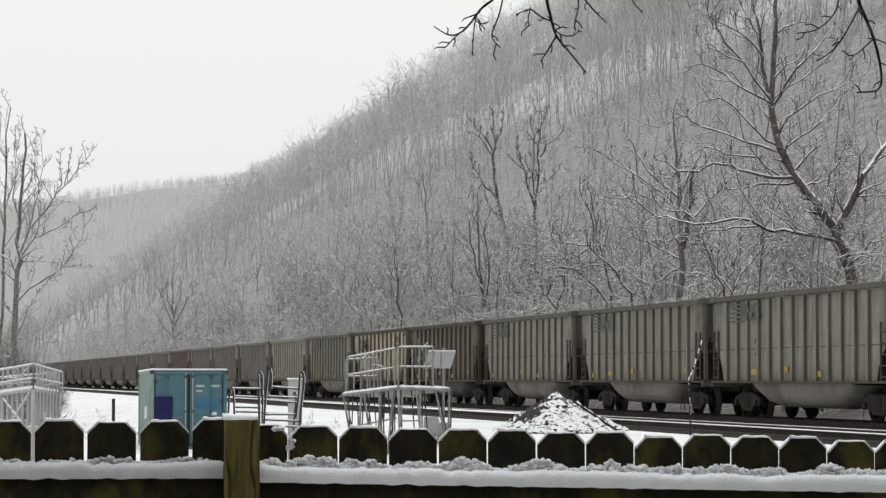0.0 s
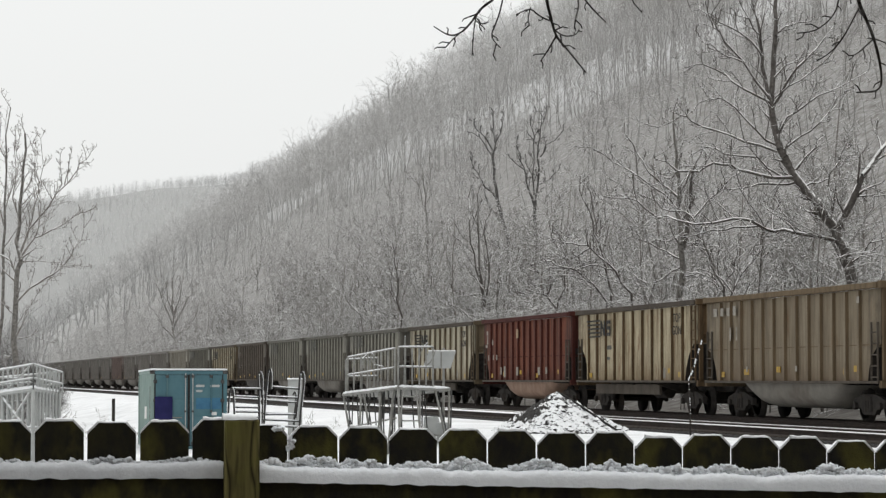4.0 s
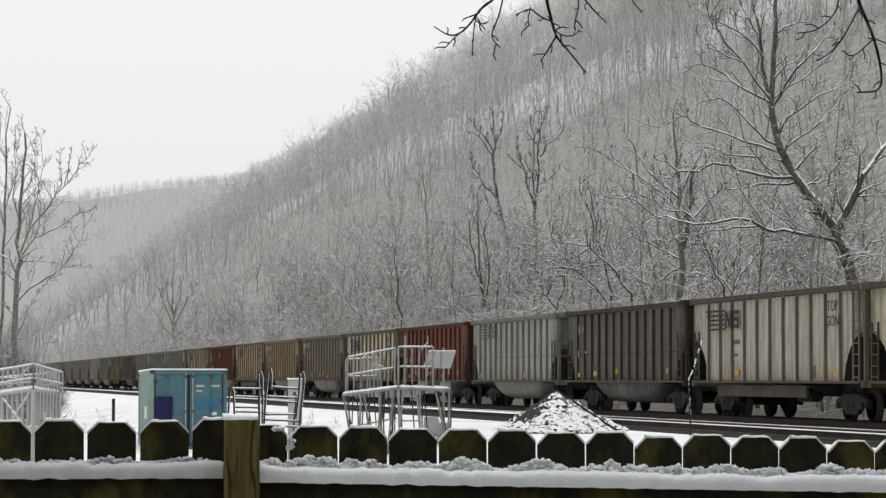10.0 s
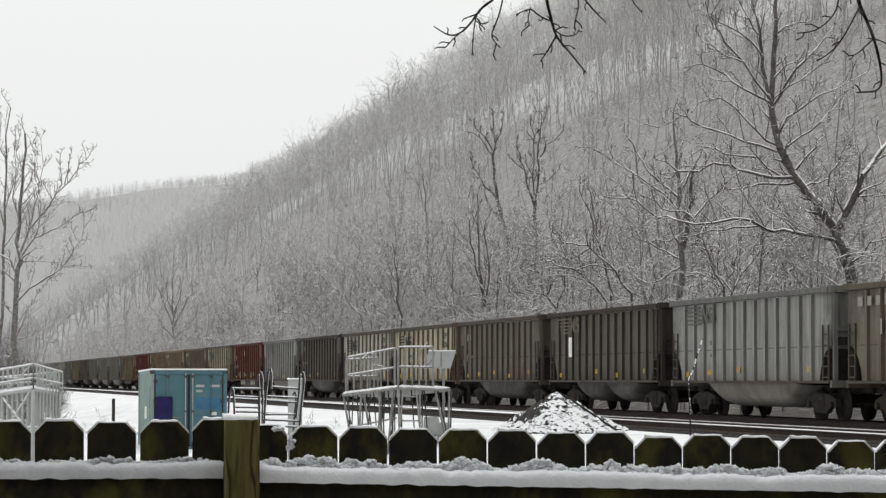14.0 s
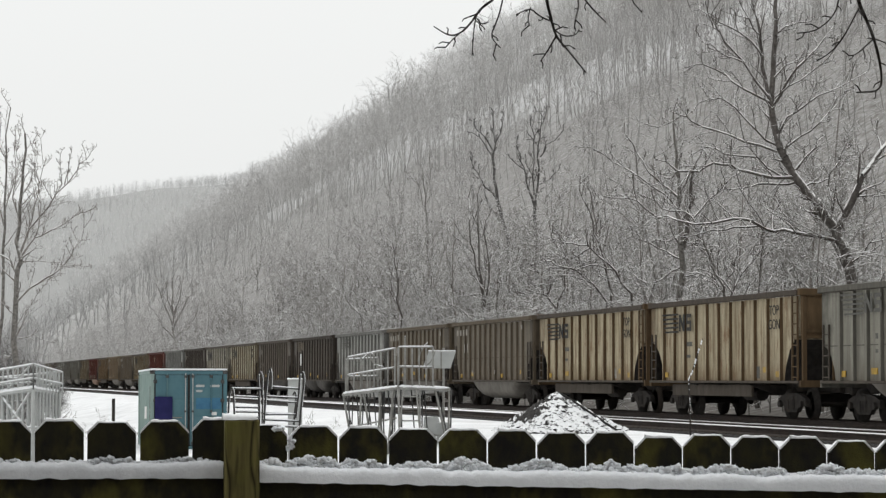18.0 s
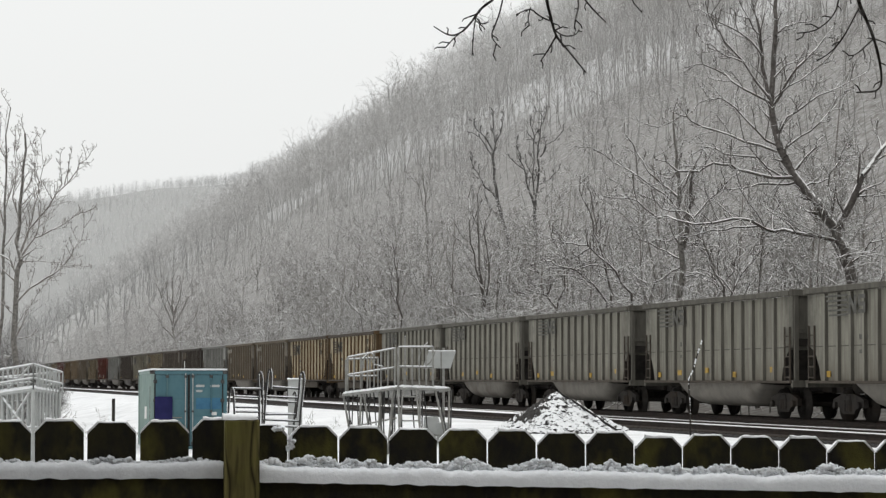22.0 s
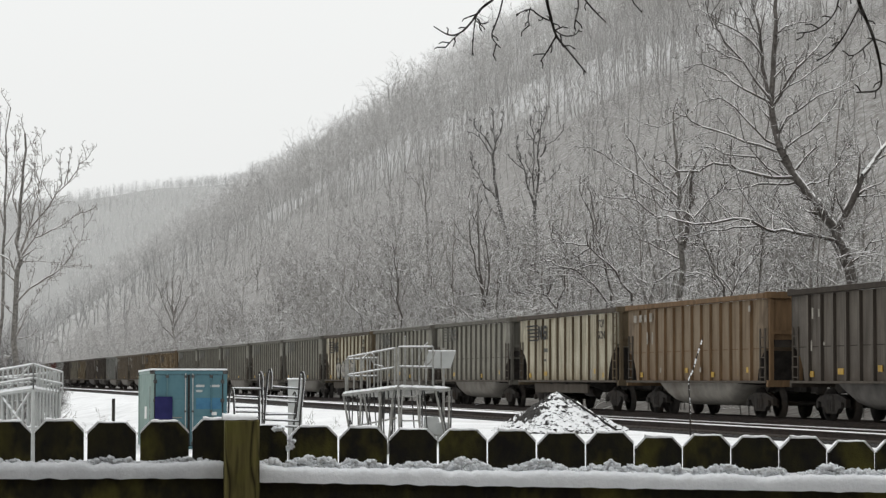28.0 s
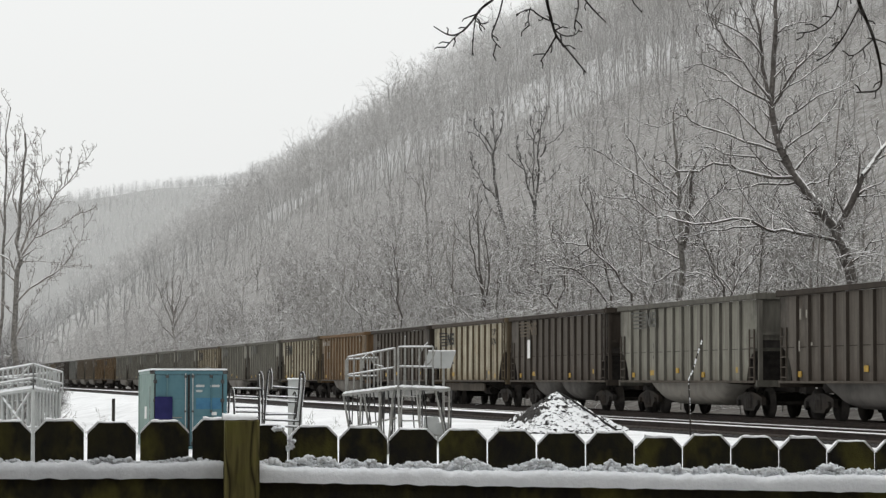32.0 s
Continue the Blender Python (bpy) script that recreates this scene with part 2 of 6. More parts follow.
RUSTY = surface("rusty_plate", (0.095, 0.055, 0.035), (0.15, 0.085, 0.052), 4, 0.85)
SIDING = surface("unseen_siding", (0.10, 0.085, 0.07), (0.14, 0.12, 0.10), 3, 0.8)
GREY_BOX = surface("grey_cabinet", (0.36, 0.37, 0.36), (0.43, 0.44, 0.43), 3, 0.6)

PAINTS = {
    "pale": car_paint("paint_pale_grey", (0.25, 0.25, 0.232), (0.31, 0.31, 0.29), (0.16, 0.156, 0.142), (0.14, 0.11, 0.08), 0.66),
    "grey": car_paint("paint_grey", (0.198, 0.190, 0.158), (0.258, 0.248, 0.208), (0.135, 0.127, 0.106), (0.12, 0.085, 0.055), 0.66),
    "cream": car_paint("paint_cream", (0.37, 0.340, 0.258), (0.46, 0.427, 0.334), (0.17, 0.145, 0.10), (0.21, 0.125, 0.055), 0.57),
    "white": car_paint("paint_white", (0.34, 0.328, 0.28), (0.43, 0.415, 0.355), (0.18, 0.16, 0.125), (0.15, 0.085, 0.05), 0.60),
    "gold": car_paint("paint_gold", (0.34, 0.292, 0.195), (0.44, 0.385, 0.275), (0.16, 0.120, 0.072), (0.155, 0.080, 0.040), 0.53),
    "red": car_paint("paint_red", (0.118, 0.037, 0.021), (0.160, 0.058, 0.034), (0.060, 0.024, 0.018), (0.085, 0.038, 0.026), 0.62),
    "tan": car_paint("paint_tan", (0.135, 0.116, 0.088), (0.172, 0.150, 0.118), (0.092, 0.077, 0.059), (0.12, 0.072, 0.04), 0.60),
    "sandy": car_paint("paint_sandy", (0.182, 0.147, 0.10), (0.222, 0.186, 0.134), (0.12, 0.095, 0.068), (0.15, 0.08, 0.04), 0.58),
    "ochre": car_paint("paint_ochre", (0.172, 0.132, 0.088), (0.212, 0.166, 0.116), (0.12, 0.082, 0.050), (0.15, 0.08, 0.04), 0.58),
    # three paints for far leading cars, paled by haze put into the colour
    "hazed_red": car_paint("paint_hazed_red", (0.165, 0.120, 0.105), (0.20, 0.150, 0.13), (0.12, 0.092, 0.082), (0.14, 0.10, 0.08), 0.62),
    "hazed_cream": car_paint("paint_hazed_cream", (0.27, 0.255, 0.215), (0.32, 0.305, 0.26), (0.19, 0.175, 0.145), (0.17, 0.13, 0.10), 0.60),
    "dusty": car_paint("paint_hazed_grey", (0.20, 0.19, 0.17), (0.25, 0.24, 0.22), (0.14, 0.13, 0.115), (0.15, 0.11, 0.085), 0.62),
    "brown": car_paint("paint_brown", (0.090, 0.078, 0.065), (0.122, 0.107, 0.090), (0.055, 0.047, 0.039), (0.075, 0.042, 0.026), 0.62),
    "umber": car_paint("paint_umber", (0.112, 0.097, 0.079), (0.148, 0.128, 0.105), (0.068, 0.057, 0.047), (0.09, 0.05, 0.03), 0.60),
}
GRIMES = {"grey": (0.080, 0.075, 0.064), "pale": (0.10, 0.098, 0.09), "cream": (0.080, 0.062, 0.040), "white": (0.095, 0.085, 0.066), "gold": (0.075, 0.050, 0.028), "red": (0.045, 0.014, 0.011), "tan": (0.075, 0.060, 0.043), "sandy": (0.10, 0.073, 0.045), "ochre": (0.105, 0.066, 0.036), "hazed_red": (0.10, 0.078, 0.07), "hazed_cream": (0.15, 0.138, 0.115), "dusty": (0.12, 0.11, 0.10), "brown": (0.032, 0.026, 0.021), "umber": (0.05, 0.041, 0.033)}
ENDS = {k: surface("end_dust_" + k, tuple(a * 1.5 for a in c), tuple(a * 2.3 for a in c), 2.2, 0.85, stretch=(1, 1, 0.5), third=tuple(a * 0.8 for a in c)) for k, c in GRIMES.items()}
GRIMES = {k: surface("rib_grime_shade_" + k, c, tuple(a * 1.5 for a in c), 5, 0.85, stretch=(1, 1, 0.2)) for k, c in GRIMES.items()}


# ---- building tools ----
class Geo:
    """Collects plain faces into one mesh."""

    def __init__(self):
        self.v, self.f = [], []

    def add(self, verts, faces):
        k = len(self.v)
        self.v += [tuple(p) for p in verts]
        self.f += [tuple(i + k for i in f) for f in faces]
        return self

    def box(self, c, size, chamfer=0.0, m=None):
        h = [a / 2 for a in size]
        ch = min(chamfer, *(a * 0.45 for a in h))
        vs, fs = [], []
        if ch <= 0:
            vs = [Vector((x * h[0], y * h[1], z * h[2])) for x in (-1, 1) for y in (-1, 1) for z in (-1, 1)]
            fs = [(0, 1, 3, 2), (4, 6, 7, 5), (0, 4, 5, 1), (2, 3, 7, 6), (0, 2, 6, 4), (1, 5, 7, 3)]
        else:
            key = {}
            for x in (-1, 1):
                for y in (-1, 1):
                    for z in (-1, 1):
                        for a in range(3):
                            p = [x * h[0], y * h[1], z * h[2]]
                            for b in range(3):
                                if b != a:
                                    p[b] -= math.copysign(ch, p[b])
                            key[x, y, z, a] = len(vs)
                            vs.append(Vector(p))
            r = (-1, 1)
            for a in range(3):
                b, c2 = (a + 1) % 3, (a + 2) % 3

                def at(sa, sb, sc, ax):
                    q = [0, 0, 0]
                    q[a], q[b], q[c2] = sa, sb, sc
                    return key[q[0], q[1], q[2], ax]
                for s in r:
                    f = [at(s, -1, -1, a), at(s, 1, -1, a), at(s, 1, 1, a), at(s, -1, 1, a)]
                    fs.append(tuple(f if s > 0 else f[::-1]))
                for sb in r:
                    for sc in r:
                        f = [at(-1, sb, sc, b), at(1, sb, sc, b), at(1, sb, sc, c2), at(-1, sb, sc, c2)]
                        fs.append(tuple(f if sb * sc > 0 else f[::-1]))
            for x in r:
                for y in r:
                    for z in r:
                        f = [key[x, y, z, 0], key[x, y, z, 1], key[x, y, z, 2]]
                        fs.append(tuple(f if x * y * z > 0 else f[::-1]))
        m = m or Matrix.Identity(4)
        return self.add([m @ v + Vector(c) for v in vs], fs)

    def tube(self, pts, radii, sides=8, cap=True):
        pts = [Vector(p) for p in pts]
        if not isinstance(radii, (list, tuple)):
            radii = [radii] * len(pts)
        vs, fs = [], []
        for i, p in enumerate(pts):
            d = (pts[min(i + 1, len(pts) - 1)] - pts[max(i - 1, 0)]).normalized()
            u = d.orthogonal() if abs(d.z) > 0.95 else d.cross(Vector((0, 0, 1)))
            u.normalize()
            w = d.cross(u)
            for j in range(sides):
                a = math.tau * (j + 0.5) / sides
                vs.append(p + (u * math.cos(a) + w * math.sin(a)) * radii[i])
        for i in range(len(pts) - 1):
            for j in range(sides):
                k = (j + 1) % sides
                fs.append((i * sides + j, i * sides + k, (i + 1) * sides + k, (i + 1) * sides + j))
        if cap:
            fs += [tuple(range(sides - 1, -1, -1)), tuple(len(vs) - sides + j for j in range(sides))]
        return self.add(vs, fs)

    def prism(self, profile, axis, lo, hi):
        """profile: points of the plane across axis ('x': (y, z), 'y': (x, z), 'z': (x, y)), drawn out from lo to hi."""
        def place(a, b, t):
            return {"x": (t, a, b), "y": (a, t, b), "z": (a, b, t)}[axis]
        n = len(profile)
        area = sum(profile[i][0] * profile[(i + 1) % n][1] - profile[(i + 1) % n][0] * profile[i][1] for i in range(n))
        if (area > 0) == (axis == "y"):
            profile = profile[::-1]
        vs = [place(a, b, lo) for a, b in profile] + [place(a, b, hi) for a, b in profile]
        fs = [tuple(range(n - 1, -1, -1)), tuple(range(n, 2 * n))]
        fs += [(i, (i + 1) % n, n + (i + 1) % n, n + i) for i in range(n)]
        return self.add(vs, fs)

    def mesh(self, name, mat, smooth=False):
        me = bpy.data.meshes.new(name)
        me.from_pydata(self.v, [], self.f)
        if smooth:
            me.polygons.foreach_set("use_smooth", [True] * len(me.polygons))
        me.materials.append(mat)
        me.update()
        return me


def part(name, geo, mat, parent, label="", smooth=False, at=None):
    me = geo if isinstance(geo, bpy.types.Mesh) else geo.mesh(name, mat, smooth)
    ob = new(name, me)
    ob.parent = parent
    if at is not None:
        ob.matrix_basis = at if isinstance(at, Matrix) else Matrix.Translation(at)
    if label:
        tagged(ob, label)
    return ob


def thing(name, label, category, m=None, group="", kind=""):
    ob = new(name)
    ob.matrix_basis = m or Matrix.Identity(4)
    return tagged(ob, label, category, group, kind)


def whole(name, geo, mat, label, category, m=None, group="", kind="", smooth=False):
    ob = new(name, geo if isinstance(geo, bpy.types.Mesh) else geo.mesh(name, mat, smooth))
    ob.matrix_basis = m or Matrix.Identity(4)
    return tagged(ob, label, category, group, kind)


def lettering(name, text, size, mat):
    cu = bpy.data.curves.new(name, "FONT")
    cu.body, cu.size, cu.extrude, cu.align_x = text, size, 0.004, "CENTER"
    tmp = new("lettering", cu)
    me = bpy.data.meshes.new_from_object(tmp.evaluated_get(bpy.context.evaluated_depsgraph_get()))
    bpy.data.objects.remove(tmp)
    bpy.data.curves.remove(cu)
    me.materials.clear()
    me.materials.append(mat)
    return me


# ---- the ground: yard, embankment, hillside and far ridge in one sheet ----
def step(a, b, x):
    t = np.clip((x - a) / (b - a), 0, 1)
    return t * t * (3 - 2 * t)


def wave(x, y, k):
    return (np.sin(x * k + 1.3) * np.cos(y * k * 1.27 + 0.4) + 0.5 * np.sin(x * k * 2.3 - y * k * 1.9 + 2.1) + 0.3 * np.cos(y * k * 4.1 + x * k * 3.3))


def height(s, n):
    """Ground height over plan metres (arrays)."""
    s, n = np.asarray(s, float), np.asarray(n, float)
    x, y = -s * ST + n * CT, s * CT + n * ST
    z = -1.1 + 0.89 * step(9.5, 15.5, n) + 1.45 * step(29.8, 38, n)
    ridge = 77 * (1 - 0.75 * step(950, 1900, s)) * (1 + 0.035 * np.sin(s / 83.0 + 1.0))
    z = z + ridge * np.clip((n - 40) / 110, 0, 1) ** 0.95 + np.clip(n - 150, 0, 300) * 0.04
    z = z + step(45, 70, n) * 1.2 * wave(s, n, 0.045)
    far = (241 + 0.125 * np.clip(x + 330, -400, 500)) * step(1350, 2300, y) - 60 + np.clip(y - 2300, 0, 900) * 0.03
    near = step(12, 2, np.hypot(x, y)) * 0.2
    return np.maximum(z + GRADE * np.clip(s, -300, 3000) - DIP, far + 5 * wave(x, y, 0.009) * step(1400, 1900, y)) + near


def ground_sheet():
    ss = np.unique(np.concatenate([np.arange(-900, 0, 45), np.arange(0, 130, 1.0), np.arange(130, 160, 2.0), np.arange(160, 600, 12.0), np.arange(600, 3300, 45.0)]))
    ns = np.unique(np.concatenate([np.arange(-900, -20, 60), np.arange(-20, 48, 1.0), np.arange(48, 170, 6.0), np.arange(170, 1300, 60.0)]))
    S, N = np.meshgrid(ss, ns, indexing="ij")
    yard = (np.abs(N - 24) > 8.5) & (N < 20)
    Z = height(S, N) + 0.02 * wave(S, N, 1.7) * (np.abs(N - 24) > 8.5) + yard * (0.05 * wave(S, N, 0.83) + 0.03 * wave(N, S, 2.9)) * step(14, 40, S)
    co = np.stack([-S * ST + N * CT, S * CT + N * ST, Z], -1).reshape(-1, 3)
    a, b = S.shape
    i = np.arange(a * b).reshape(a, b)
    q = np.stack([i[:-1, :-1], i[:-1, 1:], i[1:, 1:], i[1:, :-1]], -1).reshape(-1, 4)[:, ::-1]
    me = bpy.data.meshes.new("ground")
    me.from_pydata(co.tolist(), [], q.tolist())
    me.polygons.foreach_set("use_smooth", [True] * len(me.polygons))
    me.materials.append(YARD_SNOW)
    me.materials.append(SLOPE_FLOOR)
    mid, run = ((a[:-1, :-1] + a[1:, 1:]).reshape(-1) / 2 for a in (N, S))
    woody = (mid > 29.0) | ((run > 300) & (mid < 15))
    me.polygons.foreach_set("material_index", woody.astype(np.int32))
    tagged(new("ground", me), "snow-covered ground rising to a steep wooded hillside", "ground", kind="structure")


ground_sheet()


def ground_z(x, y):
    return float(height(*to_plan(x, y)))


def track_bed(name, n0, label, verge=2.6):
    """A ballast bed with two rails on it; ties show at the ends."""
    m = Matrix.Translation(plan(0, n0)) @ Euler((0, -math.atan(GRADE), radians(90 + TURN))).to_matrix().to_4x4()
    root = thing(name, label, "railway track", m, kind="structure")
    lo, hi = -150.0, 1300.0
    prof = [(-verge, -0.42), (0.85 - verge, -0.17), (1.75, -0.17), (3.6, -0.30), (4.2, -0.5)] if n0 > 25 else [(-verge, -0.42), (0.85 - verge, -0.17), (1.75, -0.17), (2.6, -0.42)]
    part("ballast_bed", Geo().prism(prof, "x", lo, hi), BALLAST, root, "dark stone ballast")
    rail = [(-0.075, -0.17), (-0.075, -0.15), (-0.012, -0.13), (-0.012, -0.04), (-0.037, -0.03), (-0.037, 0), (0.037, 0), (0.037, -0.03), (0.012, -0.04), (0.012, -0.13), (0.075, -0.15), (0.075, -0.17)]
    for y in (-0.755, 0.755):
        part("rail", Geo().prism([(a + y, b) for a, b in rail], "x", lo, hi), RAIL, root, "rusty steel rail")
    tie = Geo().box((0, 0, 0), (0.22, 2.6, 0.14), 0.012).mesh("tie", TIE)
    for i in range(150):
        part("tie", tie, TIE, root, at=(30 + i * 0.55, 0, -0.215))
    return root


track_bed("track_1", 27.2, "main line track of steel rails on dark ballast", 4.6)
near_track = track_bed("track_2", 21.55, "empty siding track with snow along its rails")
part("rail_snow", Geo().prism([(-2.05, -0.42), (-1.9, -0.10), (-0.70, -0.015), (0.5, -0.02), (0.68, -0.03), (0.70, -0.168)], "x", 84, 1300), SNOW, near_track, "snow lying over the far rail and between the rails")
part("rail_snow", Geo().prism([(-2.05, -0.42), (-1.9, -0.11), (-0.70, -0.05), (0.3, -0.06), (0.5, -0.09), (0.70, -0.168)], "x", -150, 84), GRITTY_SNOW, near_track, "thin gritty snow between the rails")
def ragged_strip(lo, hi, step_x, half):
    """A strip of lying snow with uneven edges, drawn along x."""
    g, rows = Geo(), []
    count = int((hi - lo) / step_x) + 1
    for i in range(count):
        x = lo + i * step_x
        a = half * (1 + 0.30 * noise.noise((x * 0.9, 1, 0)) + 0.22 * noise.noise((x * 3.1, 4, 0)))
        b = half * (1 + 0.30 * noise.noise((x * 0.8, 7, 0)) + 0.22 * noise.noise((x * 2.7, 9, 0)))
        rows += [(x, -a, -0.19), (x, -a * 0.8, -0.14), (x, 0, -0.11 + 0.03 * noise.noise((x, 2, 2))), (x, b * 0.8, -0.14), (x, b, -0.19)]
    return g.add(rows, [(k * 5 + j, (k + 1) * 5 + j, (k + 1) * 5 + j + 1, k * 5 + j + 1) for k in range(count - 1) for j in range(4)])


strip_pose = Matrix.Translation(plan(0, 24.45)) @ Euler((0, -math.atan(GRADE), radians(90 + TURN))).to_matrix().to_4x4()
whole("snow_strip", ragged_strip(40, 420, 0.35, 1.30), GRITTY_SNOW, "ragged strip of snow lying between the two tracks", "snow", strip_pose, kind="structure")
whole("snow_strip", ragged_strip(420, 1300, 4.0, 1.30), GRITTY_SNOW, "ragged strip of snow lying between the two tracks", "snow", strip_pose, kind="structure")


# unseen wall, added to keep sky light off the fence
def wall_behind():
    g = Geo()
    for i in range(50):
        z = -1.0 + i * 0.18
        g.prism([(-1.30, z), (-1.27, z), (-1.29, z + 0.18), (-1.30, z + 0.18)], "x", -9, 8)
    g.box((-0.5, -1.42, 3.5), (17, 0.2, 9.0))
    tagged(new("wall_behind", g.mesh("wall_behind", SIDING)), "unseen brown wall added behind the eye to shade the fence", "wall", kind="structure")


wall_behind()


def deck():
    """Raised dark boards under the eye, unseen; added to cut snow light on the fence."""
    root = thing("floor_deck", "unseen dark boards added to cut snow light on the fence", "deck", kind="structure")
    board = Geo().box((0, 2.45, -0.47), (0.138, 7.4, 0.04), 0.006).mesh("deck_board", SIDING)
    for i in range(110):
        part("deck_board", board, None, root, at=(-8.6 + i * 0.145, 0, 0))
    for x in (-8.5, -2.9, 2.0, 7.2):
        part("deck_beam", Geo().box((x, 2.45, -0.62), (0.14, 7.3, 0.24)), SIDING, root)
        for y in (-0.9, 5.8):
            part("deck_post", Geo().box((x, y, -0.95), (0.14, 0.14, 0.6)), SIDING, root)


deck()


# ---- trees ----
def limb(out, rng, p, d, length, r, lev, spec):
    n, kids, start, ratio, curl, lift = spec[lev]
    for i in range(n):
        d = (d + Vector((rng.gauss(0, curl), rng.gauss(0, curl), rng.gauss(0, curl) + lift))).normalized()
        q = p + d * (length / n)
        ra, rb = r * (1 - 0.82 * i / n), r * (1 - 0.82 * (i + 1) / n)
        out.append((lev, p, q, ra, rb))
        if lev + 1 < len(spec) and i >= start:
            for _ in range(kids):
                side = d.orthogonal().normalized()
                side.rotate(Matrix.Rotation(rng.uniform(0, math.tau), 3, d))
                a = radians(rng.uniform(32, 74))
                e = d * math.cos(a) + side * math.sin(a)
                limb(out, rng, q, e, length * ratio * rng.uniform(0.65, 1.2) * (1 - 0.5 * i / n), max(rb * 0.62, spec[-1][0] * 0), lev + 1, spec)
        p = q


def along(out, rng, pts, r, tip, lev, spec, kids, ratio):
    """A limb that follows given points, with grown side branches."""
    pts = [Vector(p) for p in pts]
    n = len(pts) - 1
    total = sum((b - a).length for a, b in zip(pts, pts[1:]))
    for i in range(n):
        a, b = pts[i], pts[i + 1]
        ra, rb = r + (tip - r) * i / n, r + (tip - r) * (i + 1) / n
        mid = (a + b) / 2 + Vector((rng.gauss(0, 0.05), rng.gauss(0, 0.05), rng.gauss(0, 0.05))) * (b - a).length
        out += [(lev, a, mid, ra, (ra + rb) / 2), (lev, mid, b, (ra + rb) / 2, rb)]
        if i == 0 and lev == 0:
            continue
        for q in (mid, b):
            for _ in range(kids):
                d = (b - a).normalized()
                side = d.orthogonal().normalized()
                side.rotate(Matrix.Rotation(rng.uniform(0, math.tau), 3, d))
                e = (d * 0.75 + side * rng.uniform(0.5, 1.0) + Vector((0, 0, 0.25))).normalized()
                limb(out, rng, q, e, total * ratio * rng.uniform(0.5, 1.1) * (1 - 0.45 * i / n), max(0.5 * rb, 0.02), 1, spec)


def stick_arrays(segs, sides, rmin):
    """Vertices (k, 2 * sides, 3) of one small prism for each piece of a limb."""
    p = np.array([s[1][:] for s in segs])
    q = np.array([s[2][:] for s in segs])
    ra = np.maximum([s[3] for s in segs], rmin)[:, None, None]
    rb = np.maximum([s[4] for s in segs], rmin)[:, None, None]
    d = q - p
    d /= np.linalg.norm(d, axis=1, keepdims=True) + 1e-9
    u = np.cross(d, (0, 0, 1.0))
    flat = np.linalg.norm(u, axis=1) < 0.05
    u[flat] = (1, 0, 0)
    u /= np.linalg.norm(u, axis=1, keepdims=True)
    w = np.cross(u, d)
    a = np.arange(sides) * math.tau / sides + math.pi / 2
    ring = u[:, None] * np.cos(a)[None, :, None] + w[:, None] * np.sin(a)[None, :, None]
    return np.concatenate([p[:, None] + ring * ra, q[:, None] + ring * rb], 1)


def stick_mesh(name, blocks, mat):
    """blocks: arrays (k, 2 * sides, 3), joined into one mesh."""
    vs, fs, base = [], [], 0
    for b in blocks:
        k, m2, _ = b.shape
        m = m2 // 2
        i = np.arange(m)
        q = np.stack([i, i + m, (i + 1) % m + m, (i + 1) % m], -1)
        fs.append((q[None] + (np.arange(k) * m2)[:, None, None] + base).reshape(-1, 4))
        vs.append(b.reshape(-1, 3))
        base += k * m2
    v, f = np.concatenate(vs).astype(np.float32), np.concatenate(fs).astype(np.int32)
    me = bpy.data.meshes.new(name)
    me.vertices.add(len(v))
    me.vertices.foreach_set("co", v.ravel())
    me.loops.add(f.size)
    me.loops.foreach_set("vertex_index", f.ravel())
    me.polygons.add(len(f))
    me.polygons.foreach_set("loop_start", np.arange(0, f.size, 4, dtype=np.int32))
    me.materials.append(mat)
    me.update(calc_edges=True)
    me.validate()
    return me


FULL = [(10, 2, 1, 0.45, 0.08, 0.05), (6, 2, 1, 0.48, 0.10, 0.0), (4, 1, 0, 0.7, 0.10, -0.04), (1, 0, 0, 0, 0.25, -0.04)]
SLIM = [(11, 1, 3, 0.30, 0.06, 0.05), (6, 2, 1, 0.45, 0.13, 0.10), (4, 1, 0, 0.55, 0.17, 0.04), (2, 0, 0, 0, 0.2, 0.0)]
MID = [(6, 2, 1, 0.42, 0.09, 0.05), (4, 2, 0, 0.5, 0.18, 0.02), (1, 0, 0, 0, 0.22, -0.05)]
LOW = [(4, 2, 1, 0.45, 0.08, 0.05), (2, 1, 0, 0.6, 0.18, 0.05), (1, 0, 0, 0, 0.2, 0.0)]
RIDGE = [(6, 2, 2, 0.48, 0.07, 0.05), (2, 2, 0, 0.62, 0.2, 0.10), (1, 0, 0, 0, 0.2, 0.0)]
CREST = [(5, 3, 2, 0.44, 0.06, 0.05), (2, 3, 0, 0.60, 0.26, 0.14), (1, 0, 0, 0, 0.2, 0.0)]
DOT = [(3, 2, 0, 0.45, 0.1, 0.05), (2, 0, 0, 0, 0.2, 0.0)]
BUSH = [(6, 2, 0, 0.70, 0.08, -0.02), (5, 1, 1, 0.6, 0.08, -0.09), (2, 0, 0, 0, 0.09, -0.08)]


def sapling(seed, spec, tall, r):
    rng, out = random.Random(seed), []
    limb(out, rng, Vector((0, 0, -0.3)), Vector((rng.gauss(0, 0.05), rng.gauss(0, 0.05), 1)), tall, r, 0, spec)
    return out


